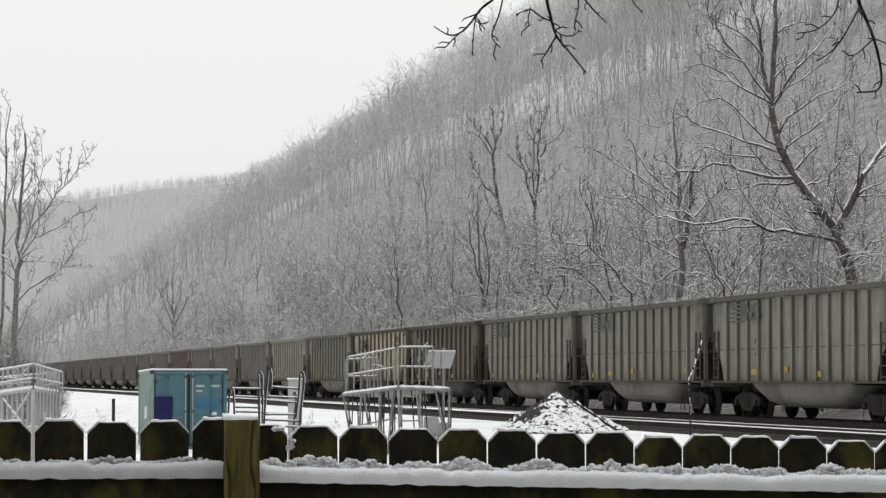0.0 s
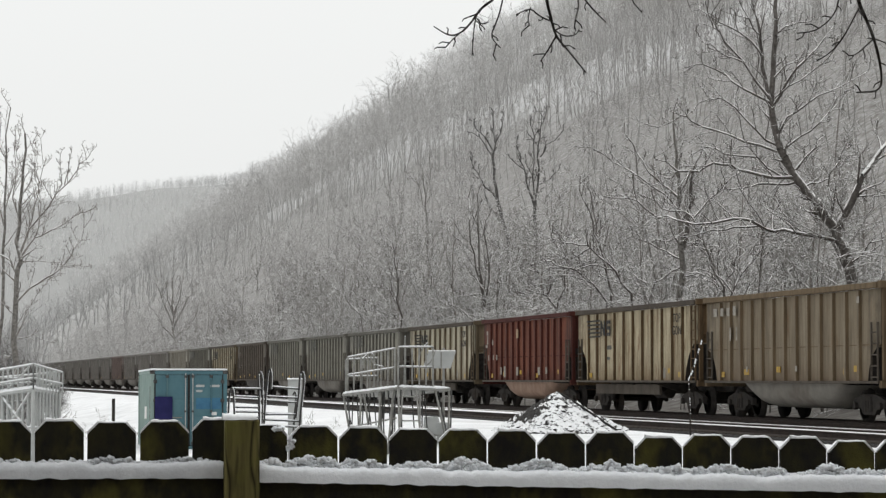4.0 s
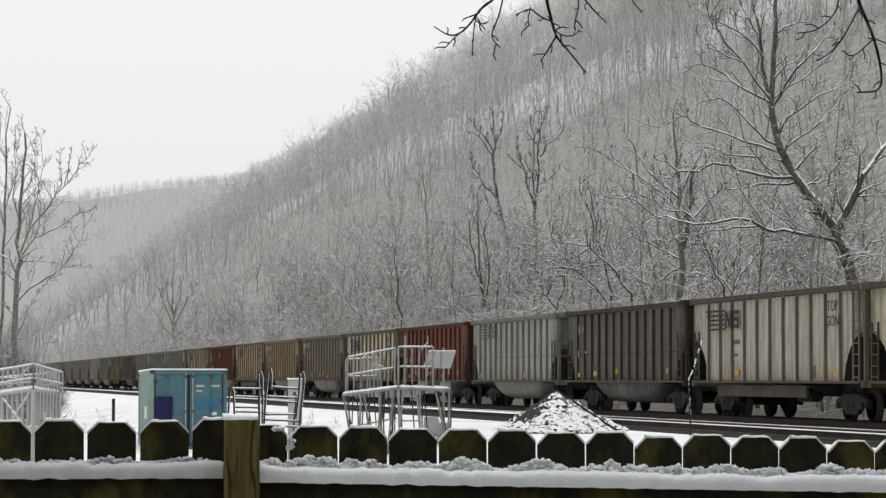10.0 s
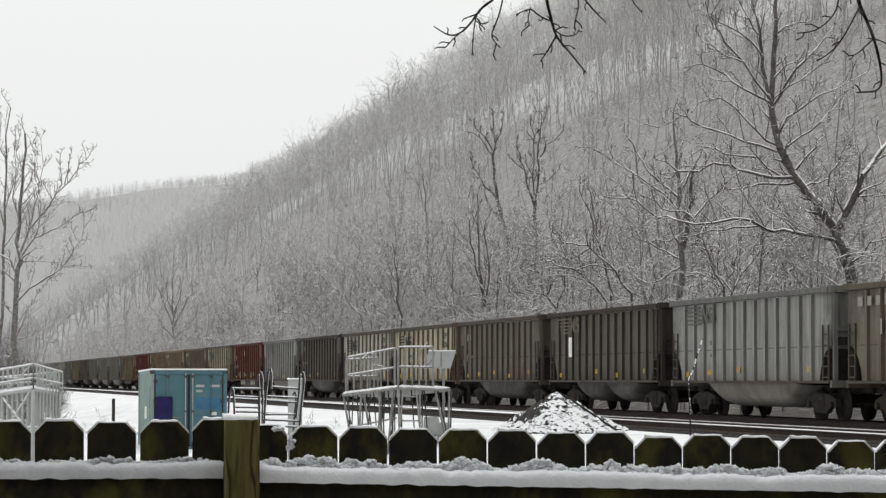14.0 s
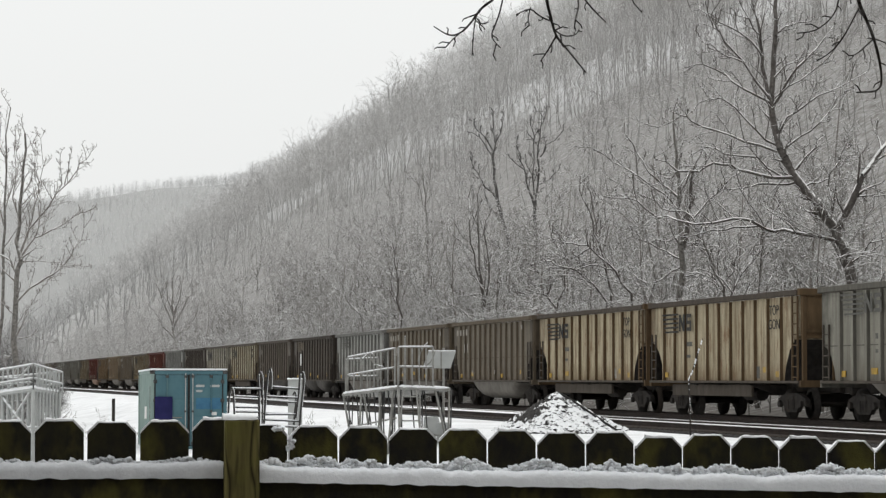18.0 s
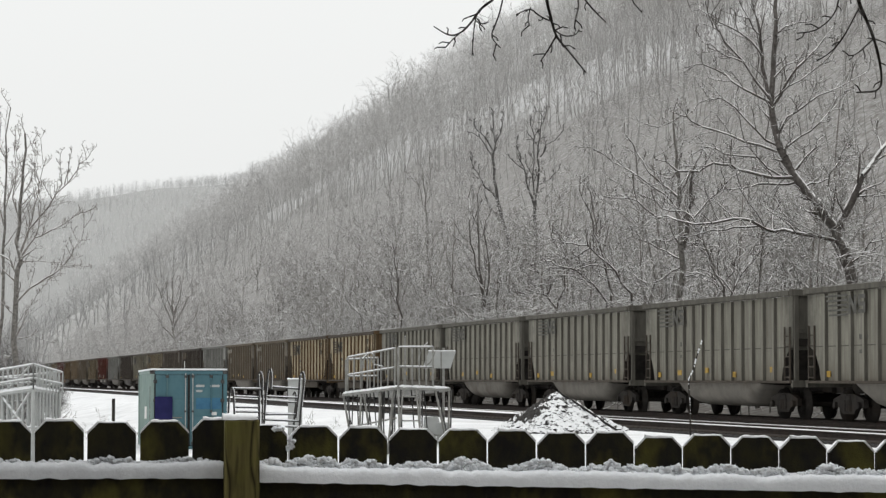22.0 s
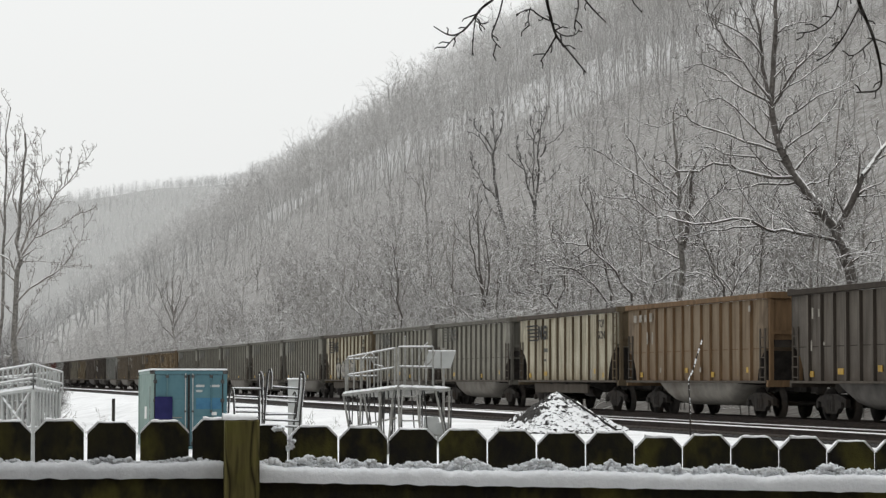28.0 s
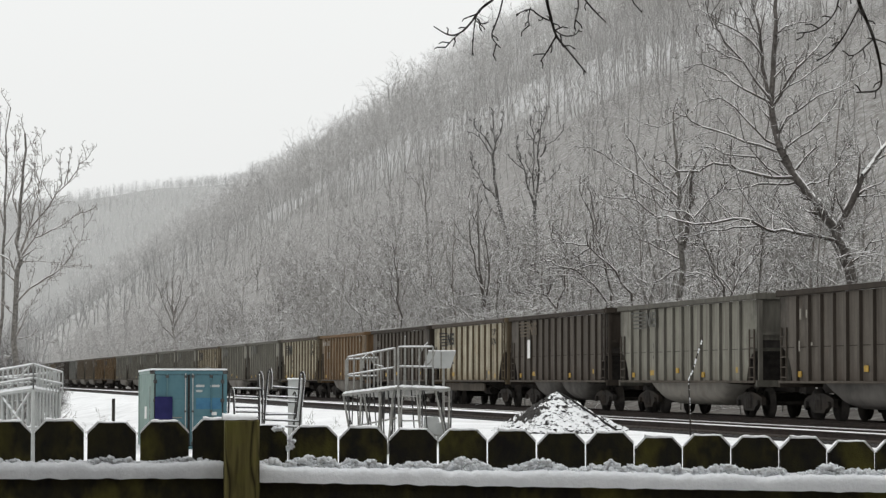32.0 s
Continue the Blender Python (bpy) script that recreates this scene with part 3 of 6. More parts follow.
def tree(name, segs, label, m, group="", twig=None, bark=None, rmin=0.014, sides=4):
    root = thing(name, label, "tree", m, group)
    part("trunk", stick_mesh("trunk", [stick_arrays([s for s in segs if s[0] == 0], 7, rmin)], bark or BARK), None, root)
    part("crown", stick_mesh("crown", [stick_arrays([s for s in segs if s[0] == 1], 4, rmin * 1.9), stick_arrays([s for s in segs if s[0] == 2], 4, rmin * 1.25), stick_arrays([s for s in segs if s[0] > 2], sides - 1, rmin)], twig or TWIG), None, root, "bare twigs lined with snow")
    return root


def row_of_trees():
    rng = random.Random(5)
    kinds = [sapling(40 + i, SLIM if i == 4 else FULL, (8.0, 9.5, 7.0, 8.5, 11.5, 6.5, 9.0)[i], 0.10 if i == 4 else 0.078) for i in range(7)]
    first = {}
    for i in range(104):
        s = 58 + 250 * (i / 104) ** 1.1 + rng.uniform(-3, 3)
        n = rng.uniform(32, 44) + (s > 200) * rng.uniform(0, 8)
        k = i % 7 + (7 if s > 140 else 0)
        p = plan(s, n)
        p.z = ground_z(p.x, p.y)
        scale = rng.uniform(0.75, 1.15)
        m = Matrix.Translation(p) @ Matrix.Rotation(rng.uniform(0, math.tau), 4, "Z") @ Matrix.Scale(scale, 4)
        if k not in first:
            first[k] = tree("woodland_tree", kinds[k % 7], "pale bare tree behind the railway, haze in its twig colour", m, "trees along the railway", twig=MIST_TWIG, bark=TWIG, rmin=0.011)
        else:
            copy_thing(first[k], m).matrix_basis = m


row_of_trees()


def woods(name, spec_list, places, mat, rmin, label, sides=3):
    """One mesh of many bare trees; places: (x, y, z, turn, scale)."""
    blocks = []
    arrays = [stick_arrays(s, sides, rmin) for s in spec_list]
    P = np.array(places)
    for k, a in enumerate(arrays):
        Q = P[k::len(arrays)]
        if not len(Q):
            continue
        c, sn = np.cos(Q[:, 3]), np.sin(Q[:, 3])
        x, y, z = a[..., 0], a[..., 1], a[..., 2]
        sc = Q[:, 4][:, None, None]
        X = (c[:, None, None] * x - sn[:, None, None] * y) * sc + Q[:, 0][:, None, None]
        Y = (sn[:, None, None] * x + c[:, None, None] * y) * sc + Q[:, 1][:, None, None]
        Z = z[None] * sc + Q[:, 2][:, None, None]
        blocks.append(np.stack([X, Y, Z], -1).reshape(-1, a.shape[1], 3))
    tagged(new(name, stick_mesh(name, blocks, mat)), label, "woods", kind="stuff")


def scatter(seed, count, s0, s1, n0, n1, lo, hi, power=1.0):
    r = np.random.RandomState(seed)
    s = s0 + (s1 - s0) * r.rand(count) ** power
    n = n0 + (n1 - n0) * r.rand(count)
    keep = ~((n > 94) & (n < 114) & (wave(s, n, 0.05) > -0.5) & (r.rand(count) < 0.5)) & ((s > 2.2 * n) | (n < 60))
    s, n, count = s[keep], n[keep], int(keep.sum())
    z = height(s, n)
    grown = 1 + 0.16 * wave(s, n, 0.06) * (n > 105)
    return np.stack([-s * ST + n * CT, s * CT + n * ST, z, r.rand(count) * math.tau, (lo + (hi - lo) * r.rand(count)) * grown], -1)


woods("brushwood", [sapling(80 + i, BUSH, 3.6, 0.035) for i in range(6)], scatter(1, 110, 50, 140, 30.6, 38, 0.8, 1.7), MIST_TWIG, 0.011, "snow-dusted brush and saplings along the railway bank")
woods("frosted_brushwood", [sapling(80 + i, BUSH, 3.6, 0.035) for i in range(6)], scatter(11, 270, 138, 320, 30.6, 38, 0.8, 1.7, 1.2), MIST_TWIG, 0.013, "pale brush farther along the railway bank, haze in its colour")
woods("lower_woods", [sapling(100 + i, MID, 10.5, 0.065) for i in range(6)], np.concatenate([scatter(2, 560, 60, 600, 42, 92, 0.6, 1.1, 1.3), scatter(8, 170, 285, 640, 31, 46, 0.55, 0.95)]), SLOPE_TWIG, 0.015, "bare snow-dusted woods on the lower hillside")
woods("upper_woods", [sapling(120 + i, RIDGE, 11.5, 0.085) for i in range(8)], scatter(3, 2100, 190, 1250, 84, 121, 0.65, 1.15, 1.3), SLOPE_TWIG, 0.020, "bare woods on the upper hillside, haze in their colour")
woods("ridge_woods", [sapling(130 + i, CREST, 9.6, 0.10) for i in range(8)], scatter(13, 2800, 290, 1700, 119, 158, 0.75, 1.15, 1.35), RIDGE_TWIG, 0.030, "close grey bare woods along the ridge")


def far_places():
    r = np.random.RandomState(4)
    y = 1450 + 950 * r.rand(5200) ** 0.7
    x = y * (-0.205 + 0.16 * r.rand(5200))
    s, n = -x * ST + y * CT, x * CT + y * ST
    return np.stack([x, y, height(s, n), r.rand(5200) * 6.28, 0.45 + 0.25 * r.rand(5200) + 0.08 * wave(x, y, 0.02)], -1)


woods("far_woods", [sapling(140 + i, DOT, 13, 0.3) for i in range(5)], far_places(), FAR_TWIG, 0.11, "pale woods on the distant ridge, haze in their colour")
woods("valley_woods", [sapling(150 + i, LOW, 11, 0.2) for i in range(5)], np.concatenate([scatter(6, 800, 560, 1900, 31, 150, 0.7, 1.2), scatter(7, 600, 430, 1700, -140, 14, 0.6, 1.1), scatter(10, 130, 260, 440, 5, 17, 0.4, 0.8)]), VALLEY_TWIG, 0.045, "pale woods at the end of the valley, haze in their colour")

# the big leaning tree behind the train
BIG = [None, (5, 1, 1, 0.55, 0.11, 0.05), (4, 1, 1, 0.55, 0.14, 0.03), (3, 0, 0, 0, 0.16, 0.02)]


class Skeleton:
    """A tree whose trunk and boughs follow lines of bearings at one distance; finer branches are grown on them."""

    def __init__(self, d, foot, seed, thick=1.2):
        self.d, self.rng, self.out, self.thick = d, random.Random(seed), [], thick
        x = at(foot, 706, d).x
        self.o = Vector((x, d, ground_z(x, d)))

    def line(self, pts, sway):
        return [at(x, y, self.d + sway * i * self.rng.uniform(-1, 1)) - self.o for i, (x, y) in enumerate(pts)]

    def stem(self, wide, *pts, tip=0.3, kids=1, ratio=0.10):
        r = wide * self.d / 4446 / 2
        along(self.out, self.rng, [Vector((0, 0, -0.3))] + self.line(pts, 0.05), r, r * tip, 0, BIG, kids, ratio)
        return self

    def bough(self, wide, *pts, tip=0.3, kids=1, ratio=0.30, lev=1):
        r = self.thick * wide * self.d / 4446 / 2
        along(self.out, self.rng, self.line(pts, 0.25), r, r * tip, lev, BIG, kids, ratio)
        return self

    def grow(self, name, label, group="", **kw):
        return tree(name, self.out, label, Matrix.Translation(self.o), group, **kw)


def big_tree():
    """The leaning tree behind the train: a forked trunk and long level boughs."""
    k = Skeleton(88, 1513, 11)
    k.stem(21, (1508, 500), (1496, 440), (1480, 404), (1450, 360), (1415, 320), (1398, 290), (1383, 262), (1372, 215), (1368, 180), (1372, 120), (1376, 60), (1376, 10), (1379, -60), tip=0.28, ratio=0.06)
    k.bough(13, (1482, 405), (1512, 350), (1530, 310), (1562, 265), (1600, 215), (1640, 140), ratio=0.22)
    k.bough(7, (1369, 185), (1358, 140), (1353, 95), (1349, 55), (1338, 10), (1326, -50), ratio=0.2)
    k.bough(6, (1478, 425), (1410, 412), (1370, 410), (1330, 390), (1300, 387), (1262, 395), (1200, 390), (1166, 386), (1128, 355), (1108, 343), ratio=0.2)
    k.bough(3.4, (1230, 390), (1214, 375), (1186, 373), (1160, 355), (1135, 345))
    k.bough(3.4, (1345, 400), (1300, 402), (1260, 407), (1215, 419), (1184, 428))
    k.bough(3.0, (1228, 386), (1255, 354), (1285, 325), (1308, 307))
    k.bough(6, (1414, 312), (1370, 314), (1325, 303), (1295, 291), (1265, 288), (1240, 303), (1200, 303), (1183, 315), ratio=0.22)
    k.bough(4.4, (1414, 320), (1384, 326), (1345, 325), (1315, 333), (1292, 340))
    k.bough(4.2, (1385, 312), (1360, 297), (1342, 276), (1326, 258))
    k.bough(4.4, (1378, 268), (1320, 250), (1270, 230), (1225, 213), (1208, 203), (1166, 224), ratio=0.24)
    k.bough(3.4, (1346, 278), (1310, 275), (1266, 261), (1244, 263))
    k.bough(4.0, (1377, 256), (1340, 228), (1305, 190), (1278, 172), (1240, 180))
    k.bough(4.2, (1367, 180), (1318, 155), (1290, 132), (1246, 111), (1212, 118))
    k.bough(4.4, (1362, 168), (1320, 108), (1285, 70), (1266, 45), (1252, 0))
    k.bough(3.0, (1318, 107), (1290, 98), (1264, 78), (1236, 62))
    k.bough(3.6, (1353, 97), (1333, 70), (1290, 42), (1262, 26), (1228, 16))
    k.bough(3.0, (1350, 60), (1330, 30), (1310, -5), (1296, -40))
    k.bough(5.5, (1372, 186), (1395, 145), (1430, 104), (1452, 80), (1474, 52))
    k.bough(3.2, (1374, 172), (1400, 150), (1440, 125), (1470, 100), (1494, 66))
    k.bough(3.0, (1374, 135), (1392, 114), (1420, 100), (1446, 92))
    k.bough(4.0, (1383, 234), (1396, 206), (1435, 180), (1480, 157), (1540, 125))
    k.bough(3.6, (1388, 266), (1420, 240), (1455, 215), (1476, 193), (1500, 160))
    k.bough(5.0, (1410, 300), (1425, 281), (1446, 261), (1462, 240))
    k.bough(3.0, (1376, 58), (1394, 44), (1418, 36), (1440, 34))
    k.bough(3.6, (1425, 330), (1450, 324), (1478, 314))
    k.bough(3.6, (1470, 395), (1478, 360), (1468, 330), (1476, 300), (1500, 262))
    k.bough(3.4, (1514, 348), (1536, 346), (1580, 344))
    k.bough(3.2, (1500, 470), (1540, 430), (1590, 415))
    k.grow("leaning_tree", "large leaning bare tree with snow on its limbs", rmin=0.0085, twig=NEAR_LIMB, bark=NEAR_LIMB)


def left_tree():
    k = Skeleton(112, 29, 17, 0.85)
    k.stem(12, (29, 640), (27, 560), (28, 500), (36, 460), (33, 400), (33, 365), (38, 300), (41, 235), ratio=0.14)
    k.bough(4.5, (35, 456), (60, 421), (90, 407), (125, 386), (152, 374), kids=2, ratio=0.21)
    k.bough(5, (35, 448), (50, 406), (84, 366), (97, 343), (135, 300), (150, 282), kids=2, ratio=0.21)
    k.bough(3, (62, 420), (68, 388), (66, 330), (69, 245), kids=2, ratio=0.21)
    k.bough(3, (50, 404), (60, 362), (66, 318), (64, 270), kids=2, ratio=0.21)
    k.bough(2.6, (97, 343), (106, 310), (104, 272), kids=2, ratio=0.21)
    k.bough(2.6, (112, 327), (119, 296), (124, 268), kids=2, ratio=0.21)
    k.bough(5, (32, 532), (70, 500), (95, 485), (115, 466), (130, 440), (147, 404), kids=2, ratio=0.21)
    k.bough(2.6, (105, 472), (128, 470), (156, 472), kids=2, ratio=0.21)
    k.bough(2.6, (37, 462), (66, 462), (108, 465), kids=2, ratio=0.21)
    k.bough(3, (36, 345), (50, 325), (58, 296), (54, 258), kids=2, ratio=0.21)
    k.bough(5, (30, 488), (18, 462), (-8, 448), (-30, 410), kids=2, ratio=0.21)
    k.bough(3.5, (33, 400), (20, 350), (26, 300), (24, 240), kids=2, ratio=0.21)
    k.bough(2.6, (30, 575), (55, 540), (76, 508), kids=2, ratio=0.21)
    k.bough(2.6, (30, 600), (60, 592), (92, 606), kids=2, ratio=0.21)
    k.bough(3, (27, 560), (8, 540), (-15, 530), kids=2, ratio=0.21)
    k.bough(3, (28, 620), (10, 640), (-6, 650), kids=2, ratio=0.21)
    k.grow("roadside_tree", "tall bare tree standing beyond the yard", rmin=0.0075, twig=TWIG, bark=BARK)
    k = Skeleton(118, 3, 18, 0.85)
    k.stem(7, (4, 560), (4, 440), (6, 360), (9, 290), (15, 190), ratio=0.16)
    k.bough(3, (5, 380), (20, 330), (30, 290), (32, 240), kids=2, ratio=0.21)
    k.bough(3, (5, 400), (-12, 350), (-20, 280), kids=2, ratio=0.21)
    k.bough(2.6, (8, 300), (-4, 260), (-2, 200), kids=2, ratio=0.21)
    k.grow("roadside_tree", "slender bare tree at the edge of the yard", rmin=0.0075, twig=TWIG, bark=BARK)
    r = np.random.RandomState(9)
    side, y = r.rand(170), 114 + 30 * r.rand(170)
    x = (-800 + 125 * side) / 4446 * y
    z = [ground_z(a, b) for a, b in zip(x, y)]
    woods("roadside_brush", [sapling(180 + i, MID, 4.2, 0.03) for i in range(5)], np.stack([x, y, z, r.rand(170) * 6.28, (0.55 + 0.45 * r.rand(170)) * (1 - 0.45 * side)], -1), DARK_BARK, 0.008, "snowy saplings and brush round the foot of a tree")


def dark_trees():
    """Two dark forked trees high on the slope and a smaller one."""
    k = Skeleton(219, 905, 61, 0.85)
    k.stem(8, (900, 440), (896, 408), (888, 384), (881, 355), (875, 318), (873, 285), (876, 264), tip=0.5, ratio=0.05)
    k.bough(3.2, (875, 266), (886, 236), (893, 205), ratio=0.25)
    k.bough(3.2, (874, 268), (860, 243), (843, 228), (838, 213), ratio=0.25)
    k.bough(2.6, (876, 252), (874, 225), (873, 196), ratio=0.25)
    k.bough(3.0, (872, 276), (858, 254), (836, 234), ratio=0.25)
    k.bough(4.5, (893, 397), (880, 380), (864, 362), (856, 336), ratio=0.2)
    k.bough(4.5, (883, 358), (858, 330), (848, 310), (838, 297), (836, 276), ratio=0.2)
    k.bough(3.0, (899, 445), (885, 437), (862, 430), ratio=0.3)
    k.grow("dark_tree", "tall dark forked tree rising above the woods", "dark trees on the slope", twig=DARK_BARK, bark=DARK_BARK, rmin=0.016)
    k = Skeleton(200, 951, 62, 0.85)
    k.stem(8, (950, 430), (947, 385), (942, 348), tip=0.6, ratio=0.05)
    k.bough(5, (942, 350), (932, 322), (928, 296), (921, 270), (914, 254), ratio=0.2)
    k.bough(5, (948, 372), (952, 330), (955, 300), (953, 258), (958, 222), (966, 203), ratio=0.2)
    k.bough(3.6, (946, 345), (943, 310), (945, 255), (942, 225), (946, 205), ratio=0.2)
    k.bough(2.8, (956, 278), (966, 256), (998, 230), ratio=0.25)
    k.bough(2.8, (929, 300), (915, 290), (902, 278), ratio=0.25)
    k.bough(2.4, (951, 330), (972, 318), (990, 300), ratio=0.3)
    k.grow("dark_tree", "tall dark forked tree rising above the woods", "dark trees on the slope", twig=DARK_BARK, bark=DARK_BARK, rmin=0.016)
    k = Skeleton(255, 756, 63, 0.8)
    k.stem(4, (756, 440), (756, 385), (753, 345), (748, 298), ratio=0.15)
    k.bough(3, (752, 375), (744, 335), (732, 318), (716, 302), ratio=0.25)
    k.bough(2.4, (754, 350), (762, 320), (760, 280), ratio=0.25)
    k.grow("dark_tree", "slim bare tree with forked top on the slope", "dark trees on the slope", twig=MIST_TWIG, bark=BARK, rmin=0.016)


def lone_tree():
    """A spreading tree that stands alone in the misty valley behind the train."""
    k = Skeleton(305, 309, 64)
    k.stem(4, (309, 600), (308, 560), (306, 520), (304, 492), ratio=0.3)
    k.bough(3, (308, 585), (298, 555), (286, 528), (280, 510))
    k.bough(3, (308, 580), (322, 550), (334, 525), (346, 515))
    k.bough(2.6, (307, 560), (318, 530), (322, 498))
    k.bough(2.6, (307, 560), (296, 530), (292, 500))
    k.bough(2.6, (309, 600), (288, 580), (272, 550))
    k.bough(2.6, (309, 600), (334, 580), (350, 548))
    k.grow("valley_tree", "lone spreading bare tree beyond the train", rmin=0.018, twig=MIST_TWIG, bark=TWIG)


def line_side_trees():
    """The nearest trees behind the train, bent and lined with snow."""
    k = Skeleton(117, 1084, 71)
    k.stem(5, (1082, 520), (1072, 475), (1060, 430), (1050, 392), (1036, 358), (1026, 335), ratio=0.15)
    k.bough(3, (1056, 418), (1051, 375), (1046, 340))
    k.bough(2.6, (1055, 418), (1066, 400), (1072, 380))
    k.grow("bent_tree", "slim bent tree beside the railway lined with snow", "bent trees by the line", twig=NEAR_LIMB, bark=NEAR_LIMB, rmin=0.010)
    k = Skeleton(114, 1124, 72)
    k.stem(5, (1118, 520), (1090, 480), (1060, 454), (1040, 434), (1012, 430), (980, 427), ratio=0.16, kids=2)
    k.bough(2.8, (1086, 478), (1060, 470), (1020, 472))
    k.bough(2.6, (1046, 438), (1020, 455), (1000, 458))
    k.grow("bent_tree", "slim arching tree with thick snow along it", "bent trees by the line", twig=NEAR_LIMB, bark=NEAR_LIMB, rmin=0.010)
    k = Skeleton(116, 1082, 73)
    k.stem(4.4, (1074, 535), (1050, 503), (1030, 488), (1012, 476), (974, 474), (940, 492), ratio=0.16, kids=2)
    k.bough(2.8, (1020, 479), (1044, 470), (1060, 470))
    k.bough(2.6, (1000, 474), (975, 462), (950, 465))
    k.grow("bent_tree", "low arching tree with snow along its boughs", "bent trees by the line", twig=NEAR_LIMB, bark=NEAR_LIMB, rmin=0.010)
    k = Skeleton(146, 855, 74)
    k.stem(5, (854, 540), (852, 495), (848, 450), (846, 400), (845, 345), ratio=0.12)
    k.bough(3.6, (855, 545), (842, 475), (833, 432), (831, 390), (829, 350))
    k.bough(3.6, (856, 545), (866, 490), (861, 435), (860, 390))
    k.bough(3, (854, 520), (842, 492), (830, 482))
    k.bough(2.6, (852, 522), (828, 524), (800, 512))
    k.bough(2.6, (854, 515), (880, 500), (905, 508))
    k.grow("bent_tree", "clump of upright dark stems beside the railway", "bent trees by the line", twig=NEAR_LIMB, bark=NEAR_LIMB, rmin=0.011)
    k = Skeleton(110, 1211, 75)
    k.stem(13, (1210, 480), (1207, 400), (1204, 345), (1198, 300), (1196, 250), (1194, 195), ratio=0.14, tip=0.2)
    k.bough(8, (1210, 440), (1219, 375), (1223, 335), (1234, 286), ratio=0.25)
    k.bough(4, (1205, 352), (1172, 325), (1148, 304), (1128, 270), (1106, 234), ratio=0.2)
    k.bough(3.2, (1206, 380), (1180, 345), (1130, 310), (1085, 286), (1046, 260), ratio=0.2)
    k.bough(3, (1208, 460), (1180, 445), (1150, 430), (1122, 420))
    k.bough(3, (1209, 490), (1240, 490), (1262, 500))
    k.bough(3, (1209, 470), (1190, 480), (1160, 500), (1130, 505))
    k.bough(3, (1208, 430), (1228, 432), (1250, 410))
    k.bough(3, (1203, 330), (1225, 305), (1250, 290), (1266, 270))
    k.bough(3, (1198, 300), (1180, 285), (1160, 280))
    k.grow("thick_tree", "rough-barked tree with a brushy foot behind the train", rmin=0.010, twig=NEAR_LIMB, bark=BARK)
    k = Skeleton(103, 1290, 76)
    k.stem(4.6, (1282, 508), (1264, 480), (1256, 455), (1250, 438), (1238, 422), (1230, 402), ratio=0.2)
    k.bough(3, (1274, 505), (1262, 490), (1254, 468))
    k.bough(3, (1290, 530), (1310, 490), (1335, 460), (1352, 440), (1372, 434))
    k.bough(2.6, (1280, 505), (1300, 480), (1306, 450))
    k.grow("bent_tree", "slim forked tree beside the railway", "bent trees by the line", twig=NEAR_LIMB, bark=NEAR_LIMB, rmin=0.010)
    k = Skeleton(165, 715, 77, 0.8)
    k.stem(4.4, (712, 560), (702, 530), (704, 500), (698, 465), (694, 430), ratio=0.2)
    k.bough(3, (704, 540), (690, 515), (672, 508), (650, 512))
    k.bough(3, (700, 478), (715, 480), (730, 495))
    k.bough(2.8, (708, 555), (690, 560), (668, 550), (650, 535))
    k.grow("bent_tree", "slim bent tree beside the railway lined with snow", "bent trees by the line", twig=NEAR_LIMB, bark=NEAR_LIMB, rmin=0.011)
    k = Skeleton(128, 988, 78)
    k.stem(4, (984, 545), (968, 524), (946, 518), (920, 524), ratio=0.2, kids=2)
    k.bough(2.8, (968, 524), (976, 505), (960, 503), (925, 508))
    k.bough(2.6, (985, 550), (1000, 510), (998, 470), (1004, 430))
    k.grow("bent_tree", "low arching tree with snow along its boughs", "bent trees by the line", twig=NEAR_LIMB, bark=NEAR_LIMB, rmin=0.010)


def tall_trees():
    """Single dark trees that stand out of the woods; s, n on the plan, height."""
    forms = []
    for seed in (61, 62, 63):
        rng, out = random.Random(seed), []
        top = Vector((0.2, 0.1, 5.0))
        along(out, rng, [(0, 0, -0.3), (0.1, 0, 2.4), top], 0.13, 0.10, 0, BIG, 1, 0.25)
        for a in range(4):
            t = a * 1.57 + rng.uniform(-0.4, 0.4)
            e = Vector((math.cos(t), math.sin(t), 0))
            w = rng.uniform(0.5, 1.1)
            base = Vector((0.1, 0, 2.4)).lerp(top, rng.uniform(0.3, 1))
            along(out, rng, [base, base + e * w + Vector((0, 0, 1.8)), base + e * w * 1.6 + Vector((0, 0, 4.6)), base + e * w * 1.9 + Vector((0, 0, rng.uniform(6.5, 9)))], 0.08, 0.018, 1, BIG, 1, 0.3)
        forms.append(out)
    first = {}
    for i, (s, n, scale) in enumerate(((172, 46, 0.72), (374, 42, 0.72), (330, 50, 0.7), (290, 58, 0.75), (420, 60, 0.7))):
        p = plan(s, n)
        p.z = ground_z(p.x, p.y)
        m = Matrix.Translation(p) @ Matrix.Rotation(i * 1.3, 4, "Z") @ Matrix.Scale(scale, 4)
        k = i % 3
        if k in first:
            copy_thing(first[k], m).matrix_basis = m
        else:
            first[k] = tree("tall_tree", forms[k], "tall dark bare tree rising above the woods", m, "tall dark trees", twig=BARK, rmin=0.016)


